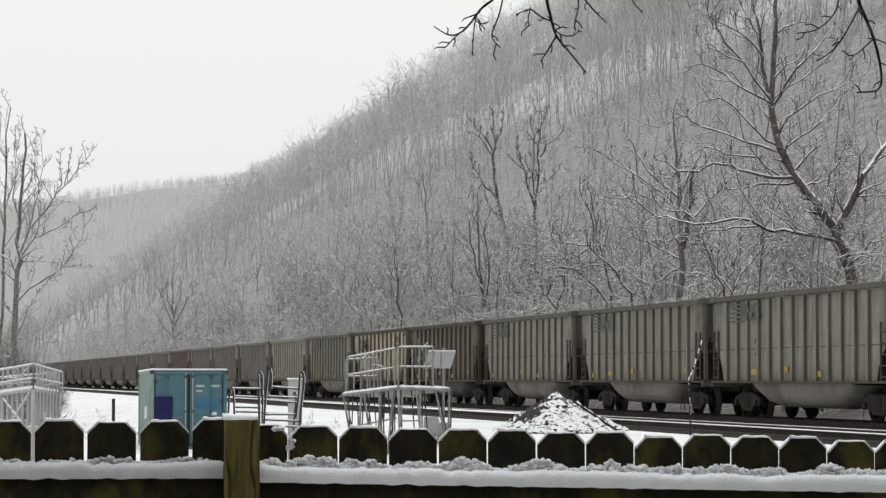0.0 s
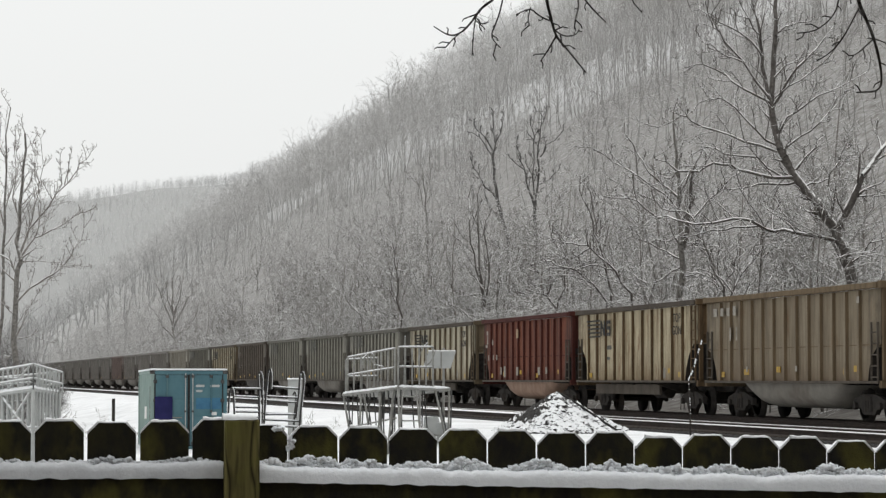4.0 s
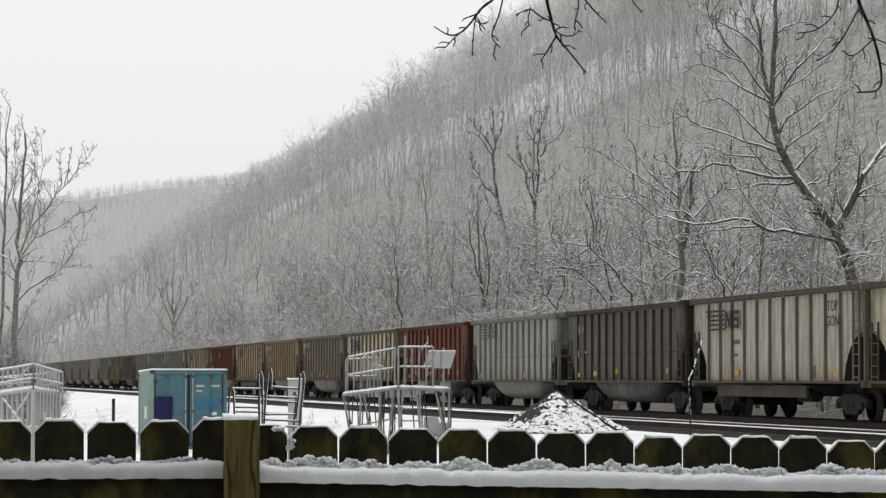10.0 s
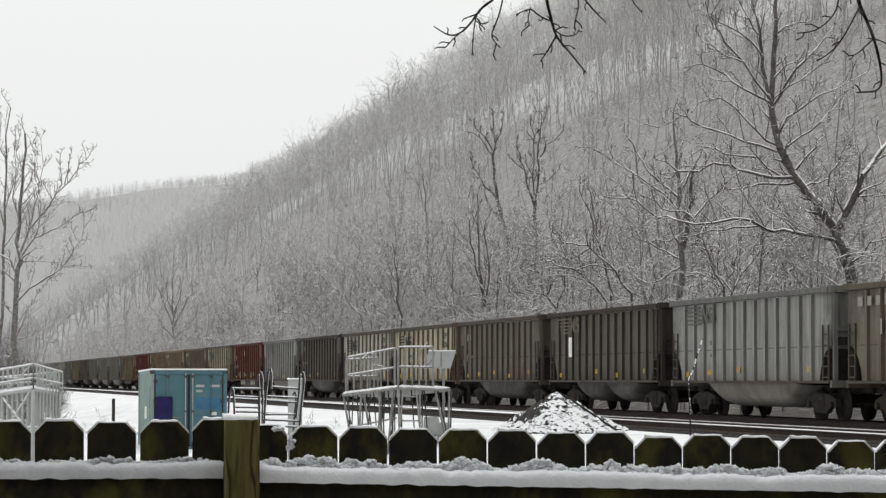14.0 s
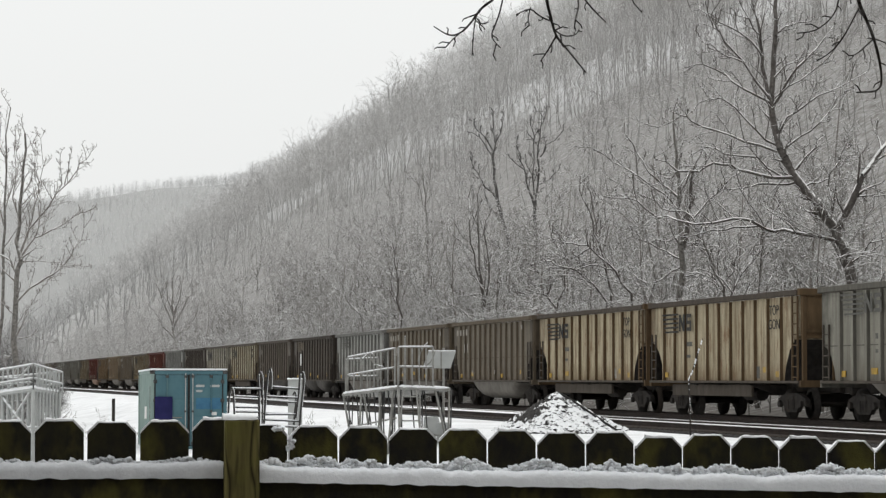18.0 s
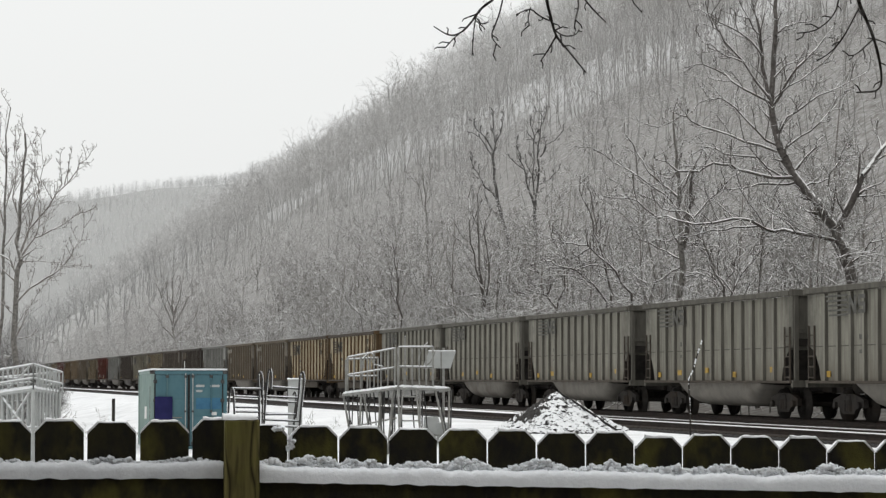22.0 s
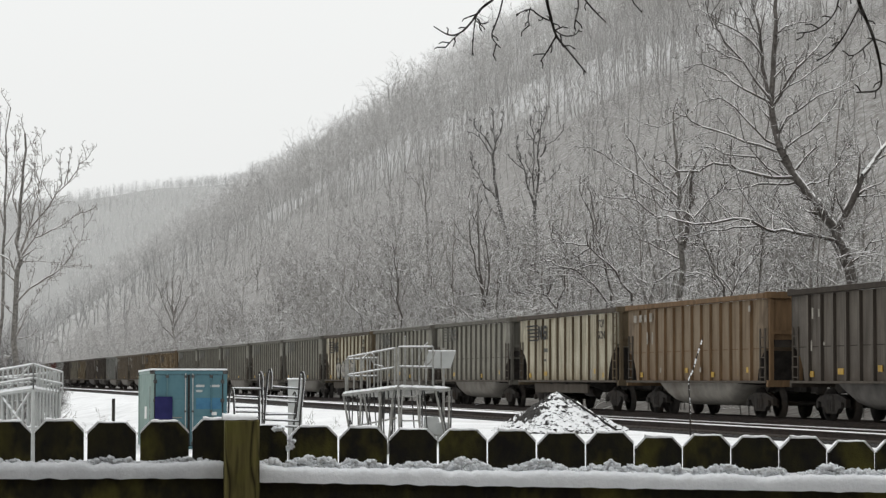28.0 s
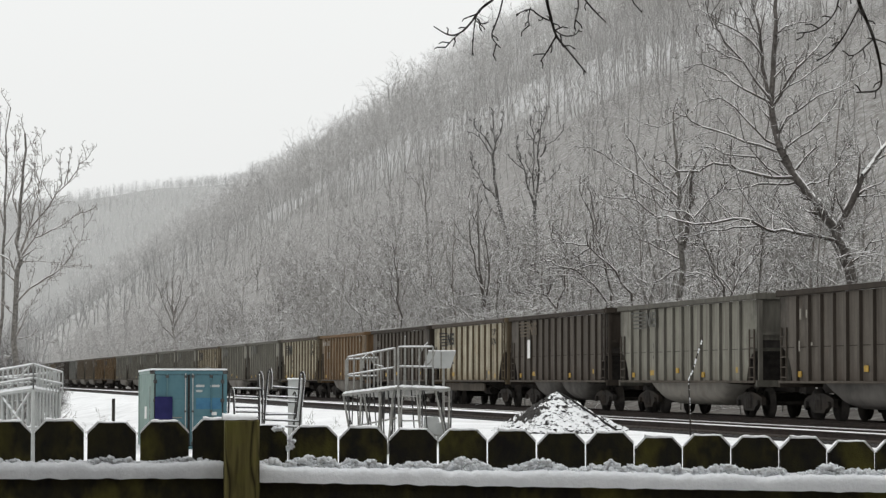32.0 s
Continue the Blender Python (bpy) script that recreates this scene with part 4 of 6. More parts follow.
def arching_trees():
    """Many-stemmed trees that lean out over the line, their bent stems lined with snow."""
    forms = []
    for seed in (71, 72, 73):
        rng, out = random.Random(seed), []
        for a in range(5):
            t = a * 1.25 + rng.uniform(-0.3, 0.3)
            w, hgt = rng.uniform(0.8, 2.2), rng.uniform(5.0, 7.5)
            e = Vector((math.cos(t), 0.5 * math.sin(t), 0))
            pts = [Vector((0, 0, -0.2)), e * w * 0.25 + Vector((0, 0, hgt * 0.38)), e * w * 0.75 + Vector((0, 0, hgt * 0.72)), e * w * 1.5 + Vector((0, 0, hgt * 0.93)), e * w * 2.2 + Vector((0, 0, hgt))]
            along(out, rng, pts, 0.065, 0.014, 0 if a == 0 else 1, BIG, 1, 0.22)
        forms.append(out)
    first = {}
    for i, (s, n, scale) in enumerate(((136, 33.0, 1.0), (91, 32.2, 0.95), (84, 33.6, 0.9), (152, 33.2, 0.95), (172, 33.0, 1.0), (196, 33.0, 1.0))):
        p = plan(s, n)
        p.z = ground_z(p.x, p.y)
        m = Matrix.Translation(p) @ Matrix.Rotation(math.pi * (i // 3) + 0.3 * (i % 3 - 1), 4, "Z") @ Matrix.Scale(scale, 4)
        k = i % 3
        if k in first:
            copy_thing(first[k], m).matrix_basis = m
        else:
            first[k] = tree("arching_tree", forms[k], "many-stemmed arching bare tree lined with snow", m, "arching trees by the line", twig=BARK, rmin=0.011)


arching_trees()
big_tree()
left_tree()
dark_trees()
lone_tree()
line_side_trees()
tall_trees()


# ---- the train: coal cars ----
HL, HW = 7.30, 1.50   # half length and half width of the car body


def shell(bay=1.38, rise=2.48):
    """An open tub with cut-away lower ends, 80 mm thick."""
    def loop(d):
        up = rise - 1.15
        half = [(HL - bay - d, 1.15 + d), (HL - 0.90 * bay - d, 1.15 + 0.34 * up + d * 0.6), (HL - 0.66 * bay - d, 1.15 + 0.68 * up + d * 0.4), (HL - 0.33 * bay - d, 1.15 + 0.90 * up + d * 0.3), (HL - d, rise), (HL - d, 3.62)]
        return [(-x, z) for x, z in half[::-1]] + half
    g, o, i = Geo(), loop(0), loop(0.08)
    w, n = HW - 0.08, 12
    vs = [(x, -HW, z) for x, z in o] + [(x, HW, z) for x, z in o] + [(x, -w, z) for x, z in i] + [(x, w, z) for x, z in i]
    fs = [tuple(range(n)), tuple(range(2 * n - 1, n - 1, -1)), tuple(range(3 * n - 1, 2 * n - 1, -1)), tuple(range(3 * n, 4 * n))]
    for k in range(n - 1):
        fs += [(k + 1, k, n + k, n + k + 1), (2 * n + k, 2 * n + k + 1, 3 * n + k + 1, 3 * n + k)]
    fs += [(0, n - 1, 3 * n - 1, 2 * n), (n, 3 * n, 4 * n - 1, 2 * n - 1), (0, 2 * n, 3 * n, n), (n - 1, 2 * n - 1, 4 * n - 1, 3 * n - 1)]
    return g.add(vs, fs)


def small_bay_shell():
    return shell(0.95, 2.15)


def belly(stations=((-4.05, 1.02), (-3.6, 0.70), (-3.1, 0.42), (-2.6, 0.33), (2.6, 0.33), (3.1, 0.42), (3.6, 0.70), (4.05, 1.02))):
    """The rounded tub that hangs between the trucks."""
    g, rings, m = Geo(), [], 9
    for x, low in stations:
        ring = []
        for j in range(m):
            a = math.pi * j / (m - 1)
            ring.append((x, 1.40 * math.copysign(abs(math.cos(a)) ** 0.6, math.cos(a)), 1.10 - (1.10 - low) * math.sin(a) ** 0.6))
        rings.append(ring)
    vs = [p for r in rings for p in r]
    fs = [(k * m + j, k * m + j + 1, (k + 1) * m + j + 1, (k + 1) * m + j) for k in range(len(rings) - 1) for j in range(m - 1)]
    return g.add(vs, fs)


def half_belly():
    """One of two short tubs of a car with a divided belly."""
    return belly(((-1.9, 1.02), (-1.55, 0.72), (-1.1, 0.44), (-0.6, 0.34), (0.6, 0.34), (1.1, 0.44), (1.55, 0.72), (1.9, 1.02)))


def side_frame_geo():
    prof = [(-1.15, 0.40), (-1.15, 0.62), (-0.85, 0.70), (-0.45, 0.78), (0.45, 0.78), (0.85, 0.70), (1.15, 0.62), (1.15, 0.40), (0.62, 0.40), (0.40, 0.22), (-0.40, 0.22), (-0.62, 0.40)]
    g = Geo().prism(prof, "y", -0.07, 0.07)
    for x in (-0.89, 0.89):
        g.tube([(x, 0.05, 0.46), (x, 0.16, 0.46)], 0.10, 10)
    for x in (-0.18, 0.0, 0.18):
        g.tube([(x, 0.06, 0.30), (x, 0.06, 0.60)], 0.075, 8)
    return g


def wheelset_geo():
    g = Geo().tube([(0, -0.98, 0), (0, 0.98, 0)], 0.075, 8)
    for s in (-1, 1):
        prof = [(0.66, 0.50), (0.70, 0.50), (0.72, 0.46), (0.82, 0.455), (0.82, 0.38), (0.78, 0.33), (0.78, 0.16), (0.84, 0.13)]
        pts, rad = [(0, s * a, 0) for a, _ in prof], [b * 0.99 for _, b in prof]
        g.tube(pts, rad, 20)
    g.box((0.0, 0.79, 0.24), (0.10, 0.02, 0.10))
    return g


MESHES = {}


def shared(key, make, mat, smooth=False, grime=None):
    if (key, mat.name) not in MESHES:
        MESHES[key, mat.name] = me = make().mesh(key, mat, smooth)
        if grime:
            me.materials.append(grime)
            # faces looking along the car take the second, darker material
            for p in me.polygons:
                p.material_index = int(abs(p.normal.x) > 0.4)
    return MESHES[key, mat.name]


def slim_rib_geo():
    return Geo().prism([(-0.060, 0.0), (-0.048, 0.10), (0.048, 0.10), (0.060, 0.0)], "z", 1.14, 3.60)


def rib_geo():
    return Geo().prism([(-0.095, 0.0), (-0.075, 0.095), (0.075, 0.095), (0.095, 0.0)], "z", 1.14, 3.60)


def ladder_geo():
    g = Geo()
    for x in (-0.22, 0.22):
        g.box((x, 0, 1.92), (0.045, 0.045, 1.6))
    for z in (1.25, 1.55, 1.85, 2.15, 2.45):
        g.box((0, 0, z), (0.44, 0.03, 0.035))
    return g


def tall_ladder_geo():
    """The ladder to the rim at the trailing end."""
    g = Geo()
    for x in (-0.22, 0.22):
        g.box((x, 0, 2.36), (0.05, 0.05, 2.5))
    for i in range(8):
        g.box((0, 0, 1.25 + i * 0.31), (0.44, 0.03, 0.035))
    return g


def bars(cells, depth=0.006):
    g = Geo()
    for x, z, w, h in cells:
        g.box((x, 0, z), (w, depth, h))
    return g


PASSING = {-8: -6.97, -7: -5.99, -6: -5.03, -5: -3.98, -4: -2.98, -3: -2.02, -2: -1.07, -1: -0.06, 0: 0.92, 1: 1.92, 2: 2.89, 3: 3.89, 4: 4.85, 5: 5.78, 6: 6.73, 7: 7.726, 8: 8.71, 11: 11.62, 12: 12.56, 13: 13.56, 14: 14.53, 15: 15.51, 16: 16.52, 17: 17.49, 18: 18.48, 20: 20.42, 21: 21.42, 22: 22.39, 23: 23.41, 24: 24.38, 25: 25.33, 26: 26.33, 27: 27.35}


def passing(k):
    """The second at which the car's leading end draws level with the eye."""
    if k < -8:
        return PASSING[-8] + 0.98 * (k + 8)
    return float(np.interp(k, list(PASSING), list(PASSING.values()))) + max(0, k - 27) * 0.98


STRIPES = [(0.62 - 0.03 * i, 0.29 - 0.145 * i, 1.38 - 0.05 * i) for i in range(5)]
ZIGZAG = [(-1.07, 0.28), (-1.57, 0.28), (-1.57, 0.16), (-1.21, 0.16), (-1.21, 0.06), (-1.57, 0.06), (-1.57, -0.28), (-1.07, -0.28), (-1.07, -0.16), (-1.43, -0.16), (-1.43, -0.06), (-1.07, -0.06)]
SLANT = [(-0.34, -0.28), (-0.34, 0.28), (-0.50, 0.28), (-0.76, -0.04), (-0.76, 0.28), (-0.92, 0.28), (-0.92, -0.28), (-0.76, -0.28), (-0.50, 0.04), (-0.50, -0.28)]
ZIGZAG, SLANT = ([((x + 0.34) * 0.82 - 0.13, z) for x, z in shape] for shape in (ZIGZAG, SLANT))
RIB_X = [-5.85 + 11.7 * i / 12 for i in range(13)]
SLIM_RIB_X = [-5.75 + 1.15 * i for i in range(11)]
WHEELSETS, TOP_TEXT, GON_TEXT = [], None, None


def painted_blob(seed, layer, r):
    """A flat bulging shape sprayed on a car side."""
    pts = []
    for i in range(22):
        a = math.tau * i / 22
        q = r * (1 + 0.16 * math.sin(3 * a + seed * 1.7 + layer * 0.4) + 0.10 * math.sin(5 * a + seed))
        c, sn = math.cos(a), math.sin(a)
        pts.append((0.74 * q * math.copysign(abs(c) ** 0.7, c), 0.56 * q * math.copysign(abs(sn) ** 0.7, sn)))
    return Geo().prism(pts, "y", -0.002, 0.002)


def coal_car(k, style):
    global TOP_TEXT, GON_TEXT
    paint = PAINTS[style[0]]
    top_gon = style[0] in ("cream", "white", "gold")
    words = {"pale": "pale grey steel coal car with rounded belly and black emblem", "grey": "weathered grey steel coal car with rounded belly and faded black emblem", "cream": "cream steel coal car with black striped emblem and rust",
             "white": "off-white steel coal car with black striped emblem", "gold": "yellowed rusty steel coal car with black striped emblem",
             "red": "red-brown steel coal car with white stencils", "tan": "dusty grey-brown steel coal car with white stencils", "sandy": "dusty tan steel coal car with white stencils", "ochre": "orange-brown steel coal car with dusty belly",
             "hazed_red": "pale reddish steel coal car, haze in its paint", "hazed_cream": "pale cream steel coal car, haze in its paint",
             "brown": "dark brown sooty steel coal car", "umber": "grey-brown weathered steel coal car", "dusty": "pale grey-brown steel coal car, haze in its paint"}
    car = thing("coal_car", words[style[0]], "rail car", group="coal cars of the train")
    # the tub's ends and bays take the underframe's dark colour
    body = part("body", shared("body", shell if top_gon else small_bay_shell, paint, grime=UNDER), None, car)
    for y in (-1, 1):
        part("top_chord", shared("top_chord", lambda: Geo().box((0, 0, 3.71), (2 * HL, 0.18, 0.16), 0.015), GRIMES["umber"] if top_gon else GRIMES[style[0]]), None, car, at=(0, y * 1.55, 0))
        part("side_sill", shared("side_sill", lambda: Geo().box((0, 0, 1.11), (2 * HL, 0.17, 0.075), 0.010), SKIRT), None, car, "dusty side sill", at=(0, y * 1.52, 0))
        # rib flanks hold grime and painted shade in one dark colour
        for x in SLIM_RIB_X if top_gon else RIB_X:
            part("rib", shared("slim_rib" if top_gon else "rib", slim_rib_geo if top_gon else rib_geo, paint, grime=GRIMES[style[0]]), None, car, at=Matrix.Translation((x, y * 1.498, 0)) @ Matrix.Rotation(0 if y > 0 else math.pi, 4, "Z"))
        part("end_ladder", shared("end_ladder", ladder_geo, SKIRT), None, car, at=(HL - 0.32, y * 1.53, 0))
        part("end_ladder", shared("tall_ladder", tall_ladder_geo, GRIMES[style[0]]) if top_gon or k in (7, 25) else shared("end_ladder", ladder_geo, SKIRT), None, car, at=(0.32 - HL, y * 1.56, 0))
    for x in (-1, 1):
        end = part("end_frame", shared("end_frame", lambda: Geo().box((0, 0, 3.72), (0.22, 3.2, 0.20), 0.015).box((0, -1.42, 2.36), (0.12, 0.12, 2.5)).box((0, 1.42, 2.36), (0.12, 0.12, 2.5)).box((0, -0.5, 2.3), (0.10, 0.10, 2.3)).box((0, 0.5, 2.3), (0.10, 0.10, 2.3)).box((0, 0, 2.6), (0.10, 2.9, 0.12)).box((-0.02, 0, 1.06), (0.16, 3.1, 0.2)), GRIMES[style[0]]), None, car, "grimy end frame",
                   at=Matrix.Translation((x * (HL + 0.06), 0, 0)) @ Matrix.Rotation(0 if x > 0 else math.pi, 4, "Z"))
        part("end_sheet", shared("end_sheet", lambda: Geo().box((-0.04, 0, 3.0), (0.03, 2.98, 1.24)), ENDS[style[0]] if top_gon else GRIMES[style[0]]), None, end)
        part("coupler", shared("coupler", lambda: Geo().box((0.15, 0, 0.88), (0.75, 0.2, 0.2), 0.02).box((0.48, 0, 0.88), (0.14, 0.34, 0.3), 0.04), UNDER), None, car, "rusty knuckle coupler",
             at=Matrix.Translation((x * HL, 0, 0)) @ Matrix.Rotation(0 if x > 0 else math.pi, 4, "Z"))
        truck = part("truck", shared("bolster", lambda: Geo().box((0, 0, 0.62), (0.40, 2.2, 0.28), 0.03), UNDER), None, car, "dark grimy wheel truck", at=(x * 5.35, 0, 0))
        for y in (-1, 1):
            part("side_frame", shared("side_frame", side_frame_geo, UNDER), None, truck, at=Matrix.Translation((0, y * 1.0, 0)) @ Matrix.Rotation(0 if y > 0 else math.pi, 4, "Z"))
        for q in (-0.89, 0.89):
            w = part("wheelset", shared("wheelset", wheelset_geo, UNDER, True), None, truck, at=(q, 0, 0.457))
            WHEELSETS.append((q, w))
    part("centre_sill", shared("centre_sill", lambda: Geo().box((0, 0, 0.95), (2 * HL - 0.3, 0.5, 0.3), 0.02), UNDER), None, car)
    if top_gon:
        for x in (-2.6, 0.4, 2.7):
            part("cross_beam", shared("cross_beam", lambda: Geo().prism([(-1.45, 1.02), (1.45, 1.02), (0.5, 0.70), (-0.5, 0.70)], "x", -0.1, 0.1), UNDER), None, car, at=(x, 0, 0))
        for ys in (-1, 1):
            part("side_skirt", shared("side_skirt", lambda: Geo().prism([(-2.6, 1.02), (5.4, 1.02), (5.4, 0.66), (-2.6, 0.66)], "y", -0.04, 0.04), SKIRT), None, car, "dusty skirt plate", at=(0, ys * 1.32, 0))
        part("air_reservoir", shared("air_reservoir", lambda: Geo().tube([(-1.9, 0.75, 0.72), (-0.6, 0.75, 0.72)], 0.2, 12), UNDER), None, car)
    elif k in (7, 25):
        for x in (-2.1, 2.1):
            part("belly", shared("half_belly", half_belly, style[1], True), None, car, "short rounded belly tub", at=(x, 0, 0))
    else:
        part("belly", shared("belly", belly, SOOT if k == 1 else style[1], True), None, car, "rounded dusty belly tub")
        if k == 1:
            for x in (3.0, -2.2):
                part("patch_panel", shared("belly_panel", lambda: bars([(0, 0, 2.4, 0.30)]), PALE_SPRAY), None, car, "pale patched panel", at=(x, 1.405, 0.92))
    y = HW + 0.006
    mark = PALE_SPRAY if style[0] in ("red", "tan", "sandy", "ochre", "brown", "umber") else FADED_BLACK
    if top_gon or style[0] in ("grey", "pale") or k in (7, 25):
        big, ink = (1.0, BLACK) if top_gon else (0.92, PALE_TAN if style[0] == "brown" else FADED_BLACK)
        spot = Matrix.Translation((HL - 3.2, HW + 0.101, 3.06 if top_gon else 3.24)) @ Matrix.Diagonal((1.3 * big, 1, big, 1))
        for n, (sx, sz, sw) in enumerate(STRIPES):
            part("emblem_stripe", shared("emblem_stripe%d" % n, lambda: bars([(sx, sz, sw, 0.060)]), ink), None, car, at=spot)
        part("emblem_shape", shared("emblem_slant", lambda: Geo().prism(SLANT, "y", -0.003, 0.003), ink), None, car, at=spot)
        part("emblem_shape", shared("emblem_zigzag", lambda: Geo().prism(ZIGZAG, "y", -0.003, 0.003), ink), None, car, at=spot)
        for n, cell in enumerate(((0, 0, 0.6, 0.15), (0.1, -0.40, 0.4, 0.10))):
            part("stencil_mark", shared("stencil_dark%d" % n, lambda: bars([cell]), FADED_BLACK), None, car, at=(HL - 4.2, y, 2.35))
    else:
        stencils = {
            "red": ((6.3, 3.20, 0.34, 0.22), (6.25, 2.90, 0.20, 0.52), (6.45, 2.62, 0.40, 0.16), (5.3, 2.78, 0.24, 0.30), (6.05, 2.12, 0.16, 0.32), (5.15, 2.12, 0.20, 0.30), (4.55, 2.12, 0.20, 0.30), (3.75, 1.55, 0.26, 0.42), (3.1, 1.50, 0.36, 0.62), (0.9, 1.52, 0.40, 0.46), (-2.7, 1.52, 0.40, 0.42), (-3.9, 1.54, 0.30, 0.36), (0.9, 3.10, 0.40, 0.52)),
            "tan": ((6.2, 3.30, 0.42, 0.34), (5.55, 3.30, 0.34, 0.34), (4.95, 3.30, 0.34, 0.34), (4.35, 3.32, 0.34, 0.40), (4.75, 2.60, 0.16, 0.55), (4.15, 2.60, 0.16, 0.55), (-5.9, 3.35, 0.22, 0.24), (3.2, 1.50, 0.18, 0.22), (-1.1, 1.50, 0.18, 0.22))}
        stencils["sandy"] = stencils["ochre"] = stencils["tan"]
        for cell in stencils.get(style[0], ((5.4, 3.07, 0.16, 0.42), (4.9, 3.07, 0.13, 0.30), (5.5, 2.15, 0.12, 0.40), (4.5, 2.20, 0.16, 0.12))):
            rusty = style[0] == "red" and cell[:2] == (0.9, 3.10)
            part("stencil_mark", shared("stencil_%d_%d" % (cell[0] * 100, cell[1] * 100), lambda: bars([(0, 0, cell[2] * 0.8, cell[3] * 0.75)]), TAN_PLATE if rusty else mark), None, car, at=(cell[0], HW + 0.10, cell[1]))
    if k in (7, 25):
        part("patch_panel", shared("patch_panel", lambda: bars([(0, 0, 0.45, 0.75)]), WHITE), None, car, "white painted patch", at=(HL - 3.3, HW + 0.104, 2.42))
    if top_gon:
        if TOP_TEXT is None:
            TOP_TEXT, GON_TEXT = lettering("class_word", "TOP", 0.42, BLACK), lettering("class_word", "GON", 0.42, BLACK)
        turn = Matrix.Rotation(math.pi, 4, "Z") @ Matrix.Rotation(math.pi / 2, 4, "X")
        part("class_word", TOP_TEXT, None, car, "black stencilled word TOP", at=Matrix.Translation((-HL + 1.95, HW + 0.110, 3.10)) @ turn)
        part("class_word", GON_TEXT, None, car, "black stencilled word GON", at=Matrix.Translation((-HL + 1.95, HW + 0.110, 2.68)) @ turn)
    if not top_gon:
        part("seam_strip", shared("seam_strip", lambda: Geo().box((0, 0, 2.12), (2 * HL - 0.1, 0.012, 0.03)), GRIMES[style[0]]), None, car, at=(0, HW + 0.004, 0))
    if k == 18:
        for j, x in enumerate((2.5, 0.95, -0.55, -2.0)):
            for n, (r, mt) in enumerate(((0.86, FADED_BLACK), (0.68, PALE_SPRAY), (0.26, FADED_BLACK))):
                part("painted_patch", painted_blob(j, n, r), mt, car, "bulging sprayed letter shape", at=(x, HW + 0.102 + 0.004 * n, 1.72))
    if k == 0:
        for x in (-4.1, -4.95):
            part("rusty_patch", shared("rusty_patch", lambda: painted_blob(3, 0, 0.50), RUSTY), None, car, "round rust-brown patch", at=(x, HW + 0.02, 1.98))
    low = (5.65, 3.4, 0.55, -2.1, -4.8, -5.65) if not top_gon else (5.5, 3.0, -4.3, -5.5)
    for j, x in enumerate(low):
        if (j * 2 + k) % 5 < 4:
            part("reflector", shared("reflector%d" % (j % 2), lambda: bars([(0, 0, 0.30 + 0.12 * (j % 2), 0.17)], 0.02), YELLOW), None, car, at=(x, y + 0.03, 1.34 + 0.07 * (j % 3)))
    if top_gon:
        for x, z, w2, h2 in ((4.7, 1.42, 0.34, 0.40), (-3.6, 1.40, 0.34, 0.36)):
            part("data_plate", shared("data_plate_%d" % (w2 * 100 + h2 * 10), lambda: bars([(0, 0, w2, h2)]), PALE_SPRAY if k % 2 else FADED_BLACK), None, car, at=(x, y, z))
    return car


DUST = surface("belly_dust", (0.155, 0.145, 0.128), (0.21, 0.195, 0.172), 2, 0.85, third=(0.095, 0.080, 0.066))
SOOT = surface("belly_soot", (0.05, 0.046, 0.043), (0.09, 0.083, 0.075), 2, 0.8, third=(0.13, 0.12, 0.11))
CLAY = surface("belly_clay", (0.23, 0.15, 0.11), (0.30, 0.21, 0.16), 2, 0.85, third=(0.12, 0.075, 0.055))
LETTERS = {"p": ("pale", DUST), "g": ("grey", DUST), "c": ("cream", DUST), "w": ("white", DUST), "y": ("gold", DUST), "r": ("red", CLAY), "t": ("tan", DUST), "s": ("sandy", DUST), "o": ("ochre", DUST), "q": ("hazed_red", DUST), "e": ("hazed_cream", DUST), "b": ("brown", SOOT), "u": ("umber", SOOT), "d": ("dusty", DUST)}
# cars in order of passing, first car -32, last car 29; d, q, e have haze in the paint
ORDER = "dddddddddddddddd" + "qdddegcuggg" + "crystcrpbwcubpttyyggggg" + "cggcobcbgbgc"
FIRST = -33
SPEED = 16.378
cars = [(FIRST + 1 + i, coal_car(FIRST + 1 + i, LETTERS[c])) for i, c in enumerate(ORDER)]


# ---- the fence before the eye ----
def picket_geo(w, top):
    c = 0.032
    prof = [(-w / 2, -1.88), (w / 2, -1.88), (w / 2, top - c), (w / 2 - c, top), (-w / 2 + c, top), (-w / 2, top - c)]
    return Geo().prism(prof, "y", -0.010, 0.010)


def lumps(rng, length, base, wide, high, step_x):
    """A loaf of snow with an uneven crest, drawn along x."""
    g, m, rings = Geo(), 11, []
    count = int(length / step_x) + 1
    for i in range(count):
        x = i * step_x
        top = high * (0.80 + 0.14 * noise.noise((x * 9, 1.7, 0)) + 0.10 * noise.noise((x * 31, 5.1, 0))) + rng.uniform(-0.002, 0.002)
        ring = []
        for j in range(m):
            a = math.pi * j / (m - 1)
            sag = 0.004 * noise.noise((x * 24, 9.0, 0))
            ring.append((x, -wide * math.copysign(abs(math.cos(a)) ** 0.72, math.cos(a)) * (1 + 0.08 * noise.noise((x * 15, j, 3))), base + (top * math.sin(a) ** 0.72 if 0 < j < m - 1 else sag)))
        rings.append(ring)
    vs = [p for r in rings for p in r]
    fs = [(k * m + j, k * m + j + 1, (k + 1) * m + j + 1, (k + 1) * m + j)[::-1] for k in range(count - 1) for j in range(m - 1)]
    return g.add(vs, fs)


